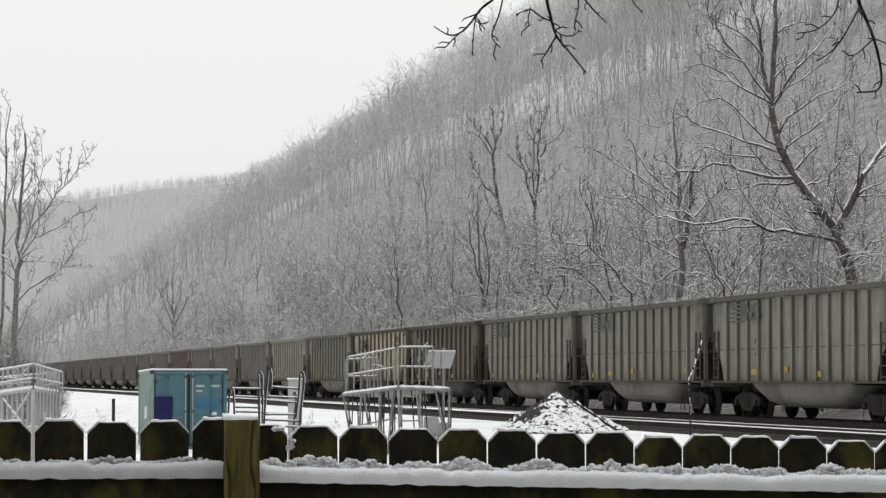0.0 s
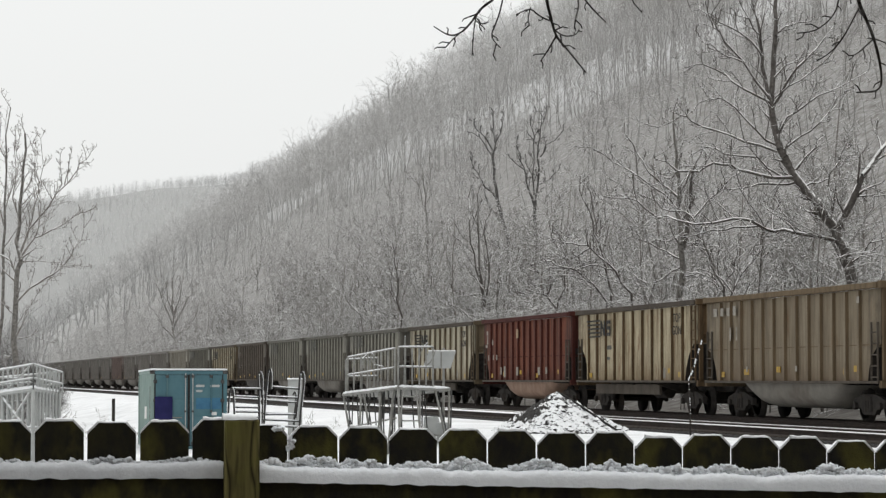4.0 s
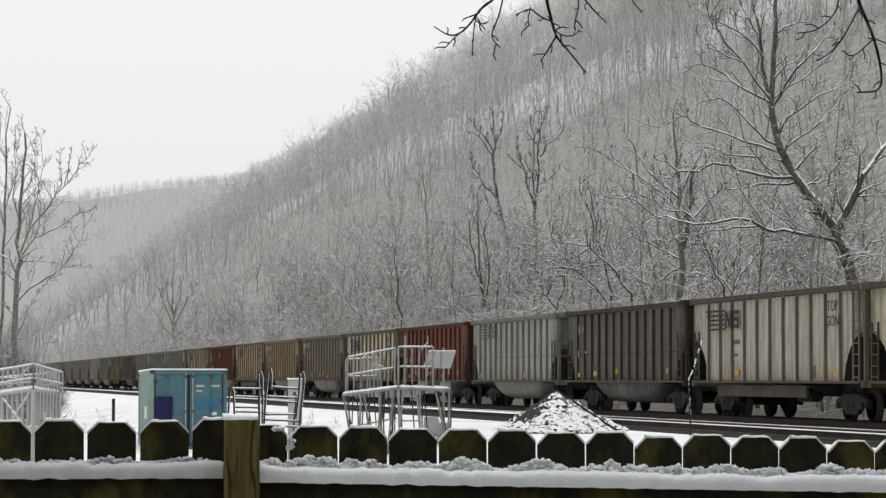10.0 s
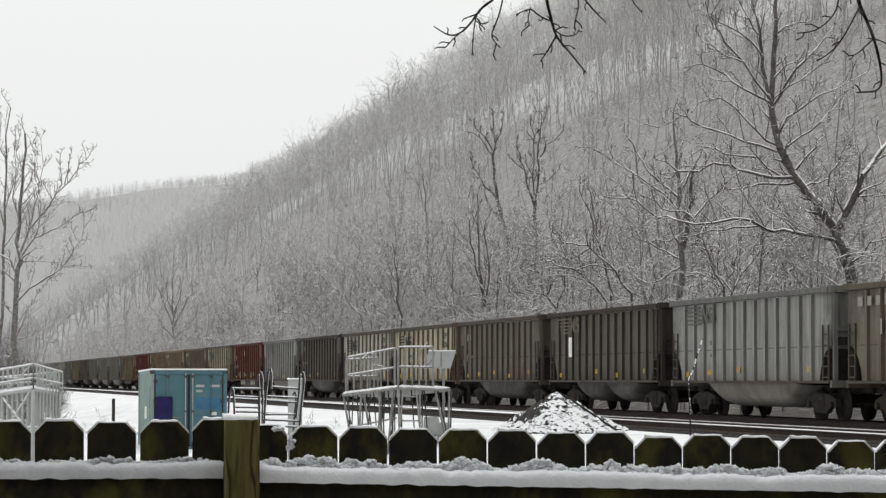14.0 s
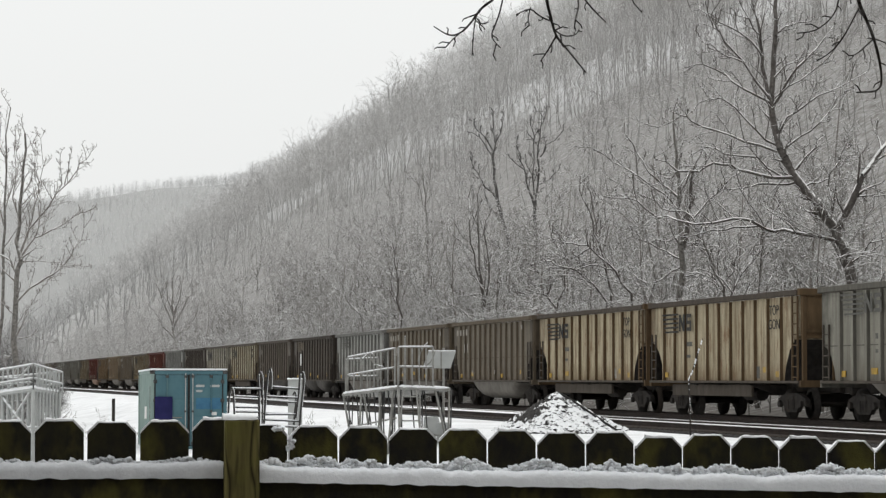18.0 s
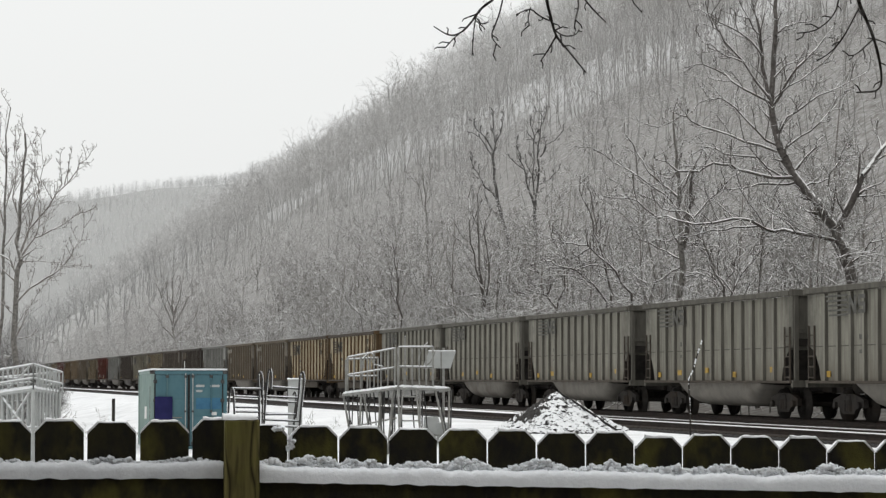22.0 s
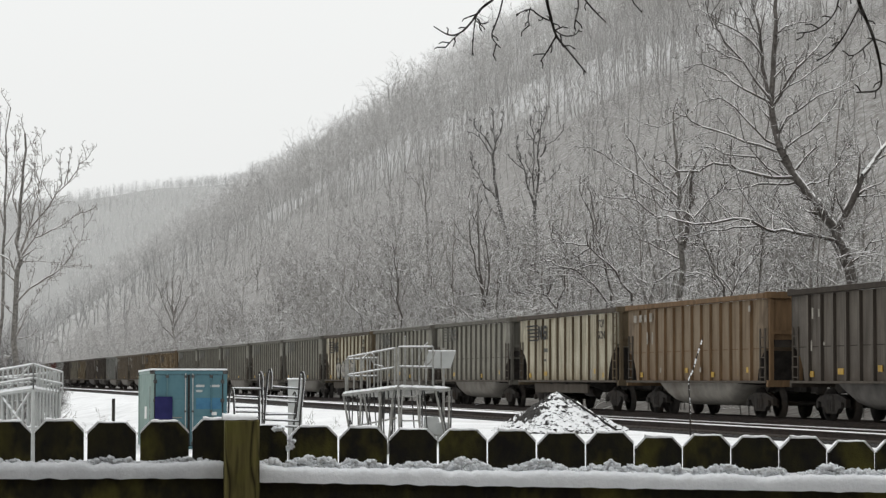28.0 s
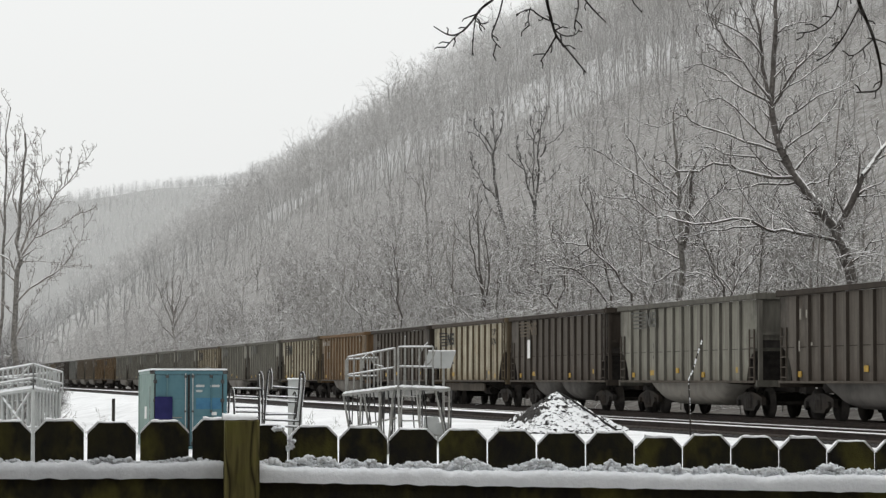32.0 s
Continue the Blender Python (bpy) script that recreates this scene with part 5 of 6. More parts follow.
def crumbs(rng, length, z, y, count, spread):
    """Broken clods of snow heaped unevenly along a ledge."""
    g = Geo()
    turns = [math.tau * j / 6 for j in range(6)]
    for _ in range(count):
        r = 0.0026 + 0.0082 * rng.random() ** 2.0
        c = Vector((rng.uniform(0, length), y + rng.uniform(-0.014, 0.012), z))
        heap = 0.55 + 0.75 * noise.noise((c.x * 9, 2, 7)) + 0.35 * noise.noise((c.x * 31, 4, 1))
        c.z += heap * rng.uniform(-0.5, 1.0) * spread
        rough = [0.55 + 0.9 * rng.random() for _ in range(14)]
        tilt = Euler((rng.uniform(-0.7, 0.7), rng.uniform(-0.7, 0.7), rng.uniform(0, 6))).to_matrix()
        up = [c + tilt @ Vector((math.cos(a) * 0.8, math.sin(a) * 0.8, 0.45)) * r * rough[j] for j, a in enumerate(turns)]
        down = [c + tilt @ Vector((math.cos(a + 0.4), math.sin(a + 0.4), -0.35)) * r * rough[6 + j] for j, a in enumerate(turns)]
        ends = [c + tilt @ Vector((0, 0, r * rough[12] * 0.8)), c - tilt @ Vector((0, 0, r * rough[13] * 0.8))]
        g.add(up + down + ends, [(j, (j + 1) % 6, 12) for j in range(6)] + [(6 + j, 6 + (j + 1) % 6, (j + 1) % 6, j) for j in range(6)] + [(6 + (j + 1) % 6, 6 + j, 13) for j in range(6)])
    return g


def fence():
    """Fence line: local x to the right along the boards, y away from the eye; origin at the post."""
    rng = random.Random(3)
    turn, y0 = 6.75, 7.30
    x0 = -0.592
    top = EYE - 0.079
    m = Matrix.Translation((x0, y0, top)) @ Euler((0, 0, radians(turn))).to_matrix().to_4x4()
    root = thing("picket_fence", "old mossy dog-eared picket fence topped with snow", "fence", m)
    pitch = 0.1470
    boards = [picket_geo(0.140, 0.0).mesh("picket", FENCE_WOOD)]
    caps = [lumps(random.Random(i), 0.080, 0.0, 0.011, 0.006 + 0.002 * i, 0.0100).mesh("picket_snow", SNOW, True) for i in range(3)]
    notch = Geo().prism([(-0.072, -0.032), (-0.069, -0.024), (-0.042, 0.004), (-0.040, -0.001), (-0.068, -0.033)], "y", -0.010, 0.010).mesh("picket_snow", SNOW)
    for i in range(-6, 15):
        x = (i + 0.5) * pitch if i >= 0 else (i + 0.5) * pitch * 1.03 + 0.0135
        dz = rng.uniform(-0.004, 0.004) - (0.010 if i in (8, 12) else 0.0) + (0.013 if i < 0 else -0.0236 * x)
        tilt = Matrix.Rotation(radians(rng.uniform(-0.5, 0.5)), 4, "Y")
        b = part("picket", boards[0], None, root, at=Matrix.Translation((x, 0.062, dz)) @ tilt)
        part("snow_cap", caps[i % 3], None, b, "thin cap of snow", at=(-0.040, 0, 0))
        part("snow_cap", notch, None, b, at=(0, 0, 0))
        part("snow_cap", notch, None, b, at=Matrix.Rotation(math.pi, 4, "Z"))
    # the rail left of the post gets the greyer snow
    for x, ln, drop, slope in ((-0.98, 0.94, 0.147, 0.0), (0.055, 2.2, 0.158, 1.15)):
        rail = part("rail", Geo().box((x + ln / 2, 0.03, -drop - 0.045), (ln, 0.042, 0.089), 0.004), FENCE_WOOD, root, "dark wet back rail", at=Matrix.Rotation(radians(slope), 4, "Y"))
        s = part("rail_snow", lumps(rng, ln, 0, 0.032, 0.060, 0.006), OLD_SNOW if slope else GREY_SNOW, rail, "loaf of snow along the rail" if slope else "grey loaf of snow along the rail", True, at=(x, 0.022, -drop - 0.004))
        tagged(part("crumbled_snow", crumbs(rng, ln, -drop + 0.036, 0.036, int((3300 if slope else 1800) * ln), 0.042 if slope else 0.020), OLD_SNOW if slope else GREY_SNOW, rail, "crumbly clods of snow", True, at=(x, 0, 0)), kind="stuff")
    part("snow_clump", crumbs(random.Random(14), 0.014, -0.055, 0.056, 40, 0.036), OLD_SNOW, root, "clump of snow fallen into a gap", at=(0.148, 0, 0))
    part("snow_clump", crumbs(random.Random(15), 0.04, -0.010, 0.062, 30, 0.008), OLD_SNOW, root, "clump of snow on a picket", at=(0.10, 0, 0))
    post = part("post", Geo().box((0.0075, -0.035, -1.0), (0.100, 0.095, 2.04), 0.006), POST_WOOD, root, "square weathered greenish post")
    part("snow_cap", lumps(rng, 0.098, 0, 0.046, 0.021, 0.007), SNOW, post, "snow on the post", True, at=(-0.049, -0.035, 0.018))


fence()


# ---- the yard ----
CONTAINER = Matrix.Translation((-9.30, 80.0, -0.54)) @ Matrix.Rotation(radians(10.5), 4, "Z")


def container():
    m = CONTAINER
    root = thing("shipping_container", "teal steel shipping container with closed doors, snow on its roof", "container", m)
    W, H, L = 2.44, 2.56, 6.06
    # side walls and back of folded sheet
    fold = []
    x = 0.12
    while x < L - 0.2:
        fold += [(x, 0.0), (x + 0.07, 0.0), (x + 0.14, 0.036), (x + 0.21, 0.036)]
        x += 0.28
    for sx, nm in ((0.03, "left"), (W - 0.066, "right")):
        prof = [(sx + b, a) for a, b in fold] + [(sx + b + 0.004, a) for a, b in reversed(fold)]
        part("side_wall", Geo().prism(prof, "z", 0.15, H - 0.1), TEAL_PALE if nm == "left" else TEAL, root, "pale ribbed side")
    part("back_wall", Geo().box((W / 2, L - 0.04, H / 2), (W - 0.2, 0.04, H - 0.2)), TEAL, root)
    part("roof", Geo().box((W / 2, L / 2, H - 0.03), (W - 0.06, L - 0.06, 0.03)), TEAL, root)
    part("floor", Geo().box((W / 2, L / 2, 0.10), (W - 0.1, L - 0.1, 0.08)), DARK_STEEL, root)
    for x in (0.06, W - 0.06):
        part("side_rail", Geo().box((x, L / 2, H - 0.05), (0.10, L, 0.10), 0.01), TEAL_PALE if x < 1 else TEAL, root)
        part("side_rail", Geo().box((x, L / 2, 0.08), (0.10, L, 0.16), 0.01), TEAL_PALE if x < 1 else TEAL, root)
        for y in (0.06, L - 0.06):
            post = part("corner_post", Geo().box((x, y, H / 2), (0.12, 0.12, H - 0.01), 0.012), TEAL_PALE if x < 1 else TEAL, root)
            for z in (0.06, H - 0.06):
                part("corner_casting", Geo().box((x, y, z), (0.165, 0.165, 0.118), 0.01), DARK_STEEL, post, "dark corner casting")
    part("door_header", Geo().box((W / 2, 0.05, H - 0.08), (W - 0.24, 0.10, 0.12), 0.01), TEAL, root)
    part("door_sill", Geo().box((W / 2, 0.05, 0.07), (W - 0.24, 0.10, 0.14), 0.01), TEAL, root)
    for x0, x1 in ((0.13, 1.215), (1.225, W - 0.13)):
        door = part("door", Geo().box(((x0 + x1) / 2, 0.045, 1.29), (x1 - x0, 0.04, 2.28), 0.012), TEAL, root, "teal door leaf")
        for gx, gz, gw, gh in (((x0 + x1) / 2, 2.425, x1 - x0, 0.03), ((x0 + x1) / 2, 0.155, x1 - x0, 0.03), (x0 + 0.016, 1.29, 0.032, 2.24), (x1 - 0.016, 1.29, 0.032, 2.24)):
            part("gasket", Geo().box((gx, 0.018, gz), (gw, 0.02, gh), 0.004), BLACK, door, "black rubber gasket")
        for z in (0.62, 1.10, 1.60):
            part("panel_rib", Geo().box(((x0 + x1) / 2, 0.020, z), (x1 - x0 - 0.14, 0.016, 0.05), 0.006), TEAL, door)
        for x in ((x0 + 0.40, x1 - 0.10) if x0 < 1 else (x0 + 0.12, x1 - 0.38)):
            rod = part("lock_rod", Geo().tube([(x, -0.012, 0.18), (x, -0.012, H - 0.10)], 0.017, 8), GREY_BOX if 1.0 < x < 1.5 else TEAL, door, "upright lock rod")
            part("rod_guide", Geo().box((x, -0.008, 2.36), (0.10, 0.05, 0.09), 0.01).box((x, -0.008, 0.24), (0.10, 0.05, 0.09), 0.01).box((x, -0.008, 1.25), (0.07, 0.045, 0.07), 0.01), DARK_STEEL, door)
        part("lock_handle", Geo().box((x1 - 0.42, -0.03, 1.05), (0.42, 0.02, 0.04), 0.008), STEEL, door, "steel lever handle")
        for z in (0.35, 0.95, 1.6, 2.2):
            part("hinge", Geo().box((x0 + 0.02 if x0 < 1 else x1 - 0.02, 0.0, z), (0.12, 0.06, 0.11), 0.01), DARK_STEEL, door)
    part("navy_panel", Geo().box((0.42, -0.035, 1.30), (0.56, 0.018, 0.84), 0.004), NAVY, root, "dark navy sheet fixed on the door")
    part("blue_patch", Geo().box((1.85, 0.016, 1.50), (0.80, 0.012, 0.36), 0.004), BLUE, root, "faded blue painted patch")
    for cell in ((1.58, 2.06, 0.27, 0.075), (2.05, 2.06, 0.30, 0.075), (1.55, 1.90, 0.20, 0.07)):
        part("stencil_mark", bars([cell]), GREY_BOX, root, "pale lettering bar", at=(0, 0.018, 0))
    part("paper_notice", bars([(2.03, 1.12, 0.17, 0.22)], 0.008), WHITE, root, "white notice sheet", at=(0, 0.018, 0))
    part("side_label", Geo().box((0.022, 2.6, 1.2), (0.012, 0.9, 0.4)), WHITE, root, "white label on the side")
    part("vent_slot", Geo().box((0.022, 0.55, 1.45), (0.014, 0.10, 1.2)), DARK_STEEL, root)
    part("roof_snow", lumps(random.Random(8), L - 0.02, 0, 1.17, 0.045, 0.09), SNOW, root, "thin snow on the roof", True, at=Matrix.Translation((W / 2, 0.01, H)) @ Matrix.Rotation(math.pi / 2, 4, "Z"))


container()


def roof_edge_snow():
    m = CONTAINER
    g = Geo().box((1.22, 0.02, 2.585), (2.44, 0.10, 0.055), 0.012).box((0.03, 3.0, 2.585), (0.10, 5.9, 0.055), 0.012)
    whole("roof_snow_edge", g, SNOW, "rim of snow on the container's roof edge", "snow", m)


roof_edge_snow()


def bend(points, rounds=2):
    """Round a line of points off."""
    pts = [Vector(p) for p in points]
    for _ in range(rounds):
        out = [pts[0]]
        for a, b in zip(pts, pts[1:]):
            out += [a * 0.75 + b * 0.25, a * 0.25 + b * 0.75]
        pts = out + [pts[-1]]
    return pts


def snow_line(a, b, r):
    """Snow lying along the top of a pipe."""
    a, b = Vector(a), Vector(b)
    up = Vector((0, 0, r * 0.8))
    n = max(2, int((b - a).length / 0.12))
    return Geo().tube([a.lerp(b, i / n) + up for i in range(n + 1)], [r * (0.5 if i in (0, n) else 0.95 + 0.3 * noise.noise((i * 0.9, a.x, b.z))) for i in range(n + 1)], 6)


def pipe(name, root, a, b, r, mat=STEEL, snow=False, label=""):
    ob = part(name, Geo().tube([a, b], r, 8), mat, root, label, True)
    if snow:
        part("pipe_snow", snow_line(a, b, r), SNOW, ob, "snow lying on the pipe", True)
    return ob


def work_platform():
    """Pipe work platform: a deck on splayed legs with guard rails on two sides."""
    near, left, right = at(705, 687, 63), at(608, 699, 66), at(795, 690, 63.6)
    o = Vector((near.x, near.y, ground_z(near.x, near.y)))
    root = thing("work_platform", "snow-lined galvanised pipe work platform with guard rails", "platform", Matrix.Translation(o))
    A, B, C = near - o, left - o, right - o
    D = B + C - A
    up = Vector((0, 0, 1))
    part("deck", Geo().add([A - up * 0.03, B - up * 0.03, D - up * 0.03, C - up * 0.03, A, B, D, C], [(0, 1, 2, 3), (7, 6, 5, 4), (0, 4, 5, 1), (1, 5, 6, 2), (2, 6, 7, 3), (3, 7, 4, 0)]), STEEL, root, "mesh deck")
    for a, b in ((A, B), (A, C), (B, D), (C, D)):
        pipe("deck_beam", root, a, b, 0.045, STEEL, True)
    def wall(a, b, top_a, top_b, n, lift):
        for f in (0.52, 1.0):
            pipe("guard_rail", root, a + up * top_a * f, b + up * top_b * f, 0.021, STEEL, True)
        for i in range(n + 1):
            q = a.lerp(b, i / n)
            pipe("baluster", root, q, q + up * (top_a + (top_b - top_a) * i / n) * (1.0 if i in (0, n) else 0.97), 0.028 if i in (0, n) else 0.022)
    wall(A.lerp(B, 0.06), A.lerp(B, 0.92), 1.00, 0.96, 7, 0)
    wall(A.lerp(C, 0.0), A.lerp(C, 0.68), 1.02, 1.06, 5, 0)
    wall(B.lerp(D, 0.05), B.lerp(D, 0.7), 0.92, 1.0, 4, 0)
    for q, dx, dy in ((A, 0.05, 0), (B, 0.28, -0.1), (C, -0.02, 0), (A.lerp(B, 0.30), -0.12, 0), (A.lerp(B, 0.34), 0.10, 0), (A.lerp(B, 0.62), 0.24, 0), (A.lerp(B, 0.66), -0.10, 0), (C.lerp(A, 0.28), 0.30, 0), (D, 0, 0), (A.lerp(C, 0.42), 0.0, 0), (A.lerp(B, 0.08), -0.16, 0)):
        foot = Vector((q.x + dx, q.y + dy, 0))
        foot.z = ground_z(o.x + foot.x, o.y + foot.y) - o.z - 0.05
        pipe("leg", root, q, foot, 0.030, STEEL)
        pipe("leg_brace", root, q + Vector((0.06, 0.3, 0)), foot + Vector((0.05, 0.35, 0)), 0.019, DARK_STEEL)
    pipe("brace", root, B + Vector((0.18, 0, -0.85)), A + Vector((-0.05, 0, -0.75)), 0.02, STEEL)
    pipe("brace", root, A + Vector((0.1, -0.02, -1.15)), C + Vector((-0.1, 0, -1.15)), 0.02, STEEL)
    for f, dx in ((0.18, 0.10), (0.24, -0.05), (0.44, 0.12), (0.50, -0.08), (0.74, 0.05), (0.82, -0.06), (0.90, 0.04)):
        q = A.lerp(B, f) + Vector((0, 0.12, 0))
        foot = Vector((q.x + dx, q.y + 0.1, 0))
        foot.z = ground_z(o.x + foot.x, o.y + foot.y) - o.z - 0.05
        pipe("thin_leg", root, q, foot, 0.016, DARK_STEEL)
    for f in (0.25, 0.5):
        q = A.lerp(C, f) + Vector((0, 0.25, 0))
        pipe("thin_leg", root, q, Vector((q.x + 0.12, q.y, ground_z(o.x + q.x, o.y + q.y) - o.z - 0.05)), 0.018, DARK_STEEL)
    for pts in (((644, 652), (643, 634), (658, 622), (664, 640)), ((655, 630), (662, 646), (678, 650)), ((740, 640), (746, 618), (757, 608)), ((715, 690), (716, 640), (717, 596)), ((752, 650), (764, 640), (770, 622))):
        line = [at(x, y, 63.4) - o for x, y in pts]
        bent = part("stray_pipe", Geo().tube(bend(line), 0.020, 8), STEEL, root, "bent length of pipe left on the platform", True)
        part("pipe_snow", Geo().tube([q + Vector((0, 0, 0.015)) for q in bend(line[1:], 1)], 0.014, 6), SNOW, bent, "snow lying on the pipe", True)
    # a short ladder under the deck
    lad = part("ladder", Geo().tube([A + Vector((0.12, -0.1, -0.05)), A + Vector((-0.02, -0.15, -1.9))], 0.022, 8).tube([A + Vector((0.45, -0.1, -0.05)), A + Vector((0.62, -0.15, -1.9))], 0.022, 8), STEEL, root, "short steel ladder", True)
    for i in range(6):
        z = -0.22 - i * 0.30
        w = 0.06 + i * 0.022
        part("rung", Geo().tube([A + Vector((0.11 - w * 0.3, -0.11, z)), A + Vector((0.46 + w * 0.5, -0.11, z))], 0.017, 6), STEEL, lad, smooth=True)


work_platform()


def notice_board():
    base = at(785, 760, 64.5)
    o = Vector((base.x, base.y, ground_z(base.x, base.y)))
    root = thing("notice_board", "pale tilted board on a steel post, its top edge snowy", "sign", Matrix.Translation(o))
    h = at(785, 616, 64.5).z - o.z
    part("post", Geo().tube([(0, 0, -0.1), (0, 0, h)], 0.032, 10), STEEL, root, smooth=True)
    k = 64.5 / 4446.0
    m = Matrix.Translation((-0.12, -0.05, h - 0.31))
    board = part("board", Geo().prism([(-0.42, -0.22), (0.30, -0.22), (0.44, 0.22), (-0.26, 0.22)], "y", -0.015, 0.015), GREY_BOX, root, "pale grey slanted board", at=m)
    part("board_snow", lumps(random.Random(5), 0.70, 0, 0.03, 0.03, 0.03), SNOW, board, "snow on the upper edge", True, at=(-0.27, 0, 0.22))
    part("fold", Geo().box((0.06, -0.02, 0.0), (0.03, 0.02, 0.4), 0.004), STEEL, board)
    part("bracket", Geo().tube(bend([(-0.45, -0.02, h - 0.55), (-0.40, -0.02, h - 0.30), (-0.20, -0.02, h - 0.18)]), 0.02, 6), DARK_STEEL, root, smooth=True)


notice_board()


def left_platform():
    d = 60.0
    near, left, right = at(60, 690, d), at(-45, 704, d + 2.5), at(106, 697, d + 2.0)
    o = Vector((near.x, near.y, ground_z(near.x, near.y)))
    root = thing("work_platform", "snow-caked white pipe platform with close balusters", "platform", Matrix.Translation(o))
    A, B, C = near - o, left - o, right - o
    D = B + C - A
    up = Vector((0, 0, 1))
    part("deck", Geo().add([A - up * 0.03, B - up * 0.03, D - up * 0.03, C - up * 0.03, A, B, D, C], [(0, 1, 2, 3), (7, 6, 5, 4), (0, 4, 5, 1), (1, 5, 6, 2), (2, 6, 7, 3), (3, 7, 4, 0)]), STEEL, root, "mesh deck")
    for a, b in ((A, B), (A, C), (B, D), (C, D)):
        pipe("deck_beam", root, a, b, 0.055, GREY_BOX, True)
    for a, b, ha, hb, n in ((A, B, 0.60, 0.57, 12), (A, C + Vector((0.08, 0, 0)), 0.60, 0.52, 9), (B, D, 0.57, 0.60, 8), (D, C, 0.60, 0.52, 6)):
        for f in (0.45, 1.0):
            pipe("guard_rail", root, a + up * ha * f, b + up * hb * f, 0.022, GREY_BOX, True)
        for i in range(n + 1):
            q = a.lerp(b, i / n)
            pipe("baluster", root, q, q + up * (ha + (hb - ha) * i / n), 0.018, GREY_BOX)
            foot = q + Vector((0.0, 0, -0.9))
            if i not in (0, n):
                pipe("lower_bar", root, q, foot, 0.032, GREY_BOX)
        pipe("lower_rail", root, a - up * 0.9, b - up * 0.9, 0.028, GREY_BOX, True)
    pipe("brace", root, A.lerp(B, 0.55), A - up * 0.9 + (B - A) * 0.12, 0.028, GREY_BOX, True)
    pipe("brace", root, A.lerp(B, 0.45) - up * 0.9, A.lerp(B, 0.02), 0.028, GREY_BOX, True)
    for f0, h0, f1, h1 in ((0.08, 0.55, 0.42, 0.10), (0.20, 0.30, 0.75, 0.46), (0.50, 0.62, 0.92, 0.40), (0.05, 0.18, 0.60, 0.22)):
        pipe("loose_bar", root, A.lerp(B, f0) + Vector((0, 0.1, h0)), A.lerp(B, f1) + Vector((0, 0.1, h1)), 0.022, GREY_BOX, True)
    for i in range(6):
        q = A.lerp(C, 0.12 + 0.15 * i) + Vector((0, 0.06, 0))
        pipe("crate_slat", root, q + Vector((0, 0, 0.04)), q + Vector((0.07, 0, 0.50)), 0.030, GREY_BOX)
    for q in (A, B, C, D, A.lerp(B, 0.5)):
        foot = Vector((q.x, q.y, ground_z(o.x + q.x, o.y + q.y) - o.z - 0.05))
        pipe("leg", root, q, foot, 0.05, GREY_BOX)


left_platform()


def ladder_frame(stile_a, stile_b, rungs, d, r, label):
    """A ladder-like rack: two stiles with hooked tops, each a bent line of bearings, and rungs between."""
    base = at(stile_a[0][0], 760, d)
    o = Vector((base.x, base.y, ground_z(base.x, base.y)))
    root = thing("ladder_rack", label, "rack", Matrix.Translation(o), "ladder racks in the yard")
    lines = []
    for pts, dd in ((stile_a, d), (stile_b, d + 0.5)):
        q = [at(x, y, dd) - o for x, y in pts]
        q[0].z = ground_z(q[0].x + o.x, q[0].y + o.y) - o.z - 0.03
        lines.append(q)
        st = part("stile", Geo().tube(bend(q), r, 8), PIPE, root, "bent steel stile", True)
        part("stile_snow", Geo().tube([p + Vector((r * 0.7, 0, r * 0.5)) for p in bend(q[1:], 1)], r * 0.55, 6), SNOW, st, "snow clinging to the stile", True)
    for ya, yb in rungs:
        pts = []
        for q, y in zip(lines, (ya, yb)):
            dd = d if q is lines[0] else d + 0.5
            z = EYE + (706 - y) / 4446.0 * dd - o.z
            best = q[0]
            for a, b in zip(q, q[1:]):
                if (a.z - z) * (b.z - z) <= 0 and abs(a.z - b.z) > 1e-4:
                    best = a.lerp(b, (z - a.z) / (b.z - a.z))
            pts.append(best)
        rung = part("rung", Geo().tube(pts, r * 0.85, 8), DARK_STEEL, root, "", True)
        part("rung_snow", snow_line(pts[0], pts[1], r * 0.8), SNOW, rung, "snow on the rung", True)


ladder_frame([(402, 770), (405, 720), (407, 694), (410, 686), (414, 692), (416, 745)], [(459, 790), (460, 740), (459, 690), (457, 664), (461, 657), (465, 668), (464, 700)], [(688, 689), (702, 704), (721, 722), (729, 730), (738, 739)], 60, 0.026, "low steel ladder rack with snowy rungs")
ladder_frame([(466, 790), (468, 740), (472, 690), (474, 662), (478, 652), (481, 662), (480, 690)], [(527, 790), (531, 740), (537, 690), (539, 668), (535, 657), (531, 664), (530, 690), (524, 740)], [(685, 689), (702, 705), (709, 713), (734, 734), (743, 746), (754, 756)], 60, 0.026, "tall steel ladder rack with hooked tops and snow")
ladder_frame([(463, 790), (465, 730), (466, 695), (463, 686), (458, 694), (459, 740)], [(516, 800), (521, 740), (525, 705), (523, 692), (519, 700)], [(731, 733)], 61.5, 0.022, "short steel ladder rack behind a taller one")


def cabinet():
    d = 67
    a, b = at(510, 672, d), at(534, 668, d)
    gz = ground_z(a.x, a.y)
    w, h = b.x - a.x, a.z - gz
    root = thing("utility_cabinet", "tall grey metal utility cabinet with snow on top", "cabinet", Matrix.Translation((a.x, d, gz)))
    part("body", Geo().box((w / 2, 0.2, h / 2), (w, 0.4, h), 0.015), GREY_BOX, root)
    part("door", Geo().box((w / 2, -0.008, h / 2), (w - 0.05, 0.016, h - 0.12), 0.004), GREY_BOX, root)
    part("roof_snow", lumps(random.Random(2), w + 0.04, 0, 0.22, 0.05, 0.03), SNOW, root, "snow on top", True, at=(-0.02, 0.2, h))


cabinet()


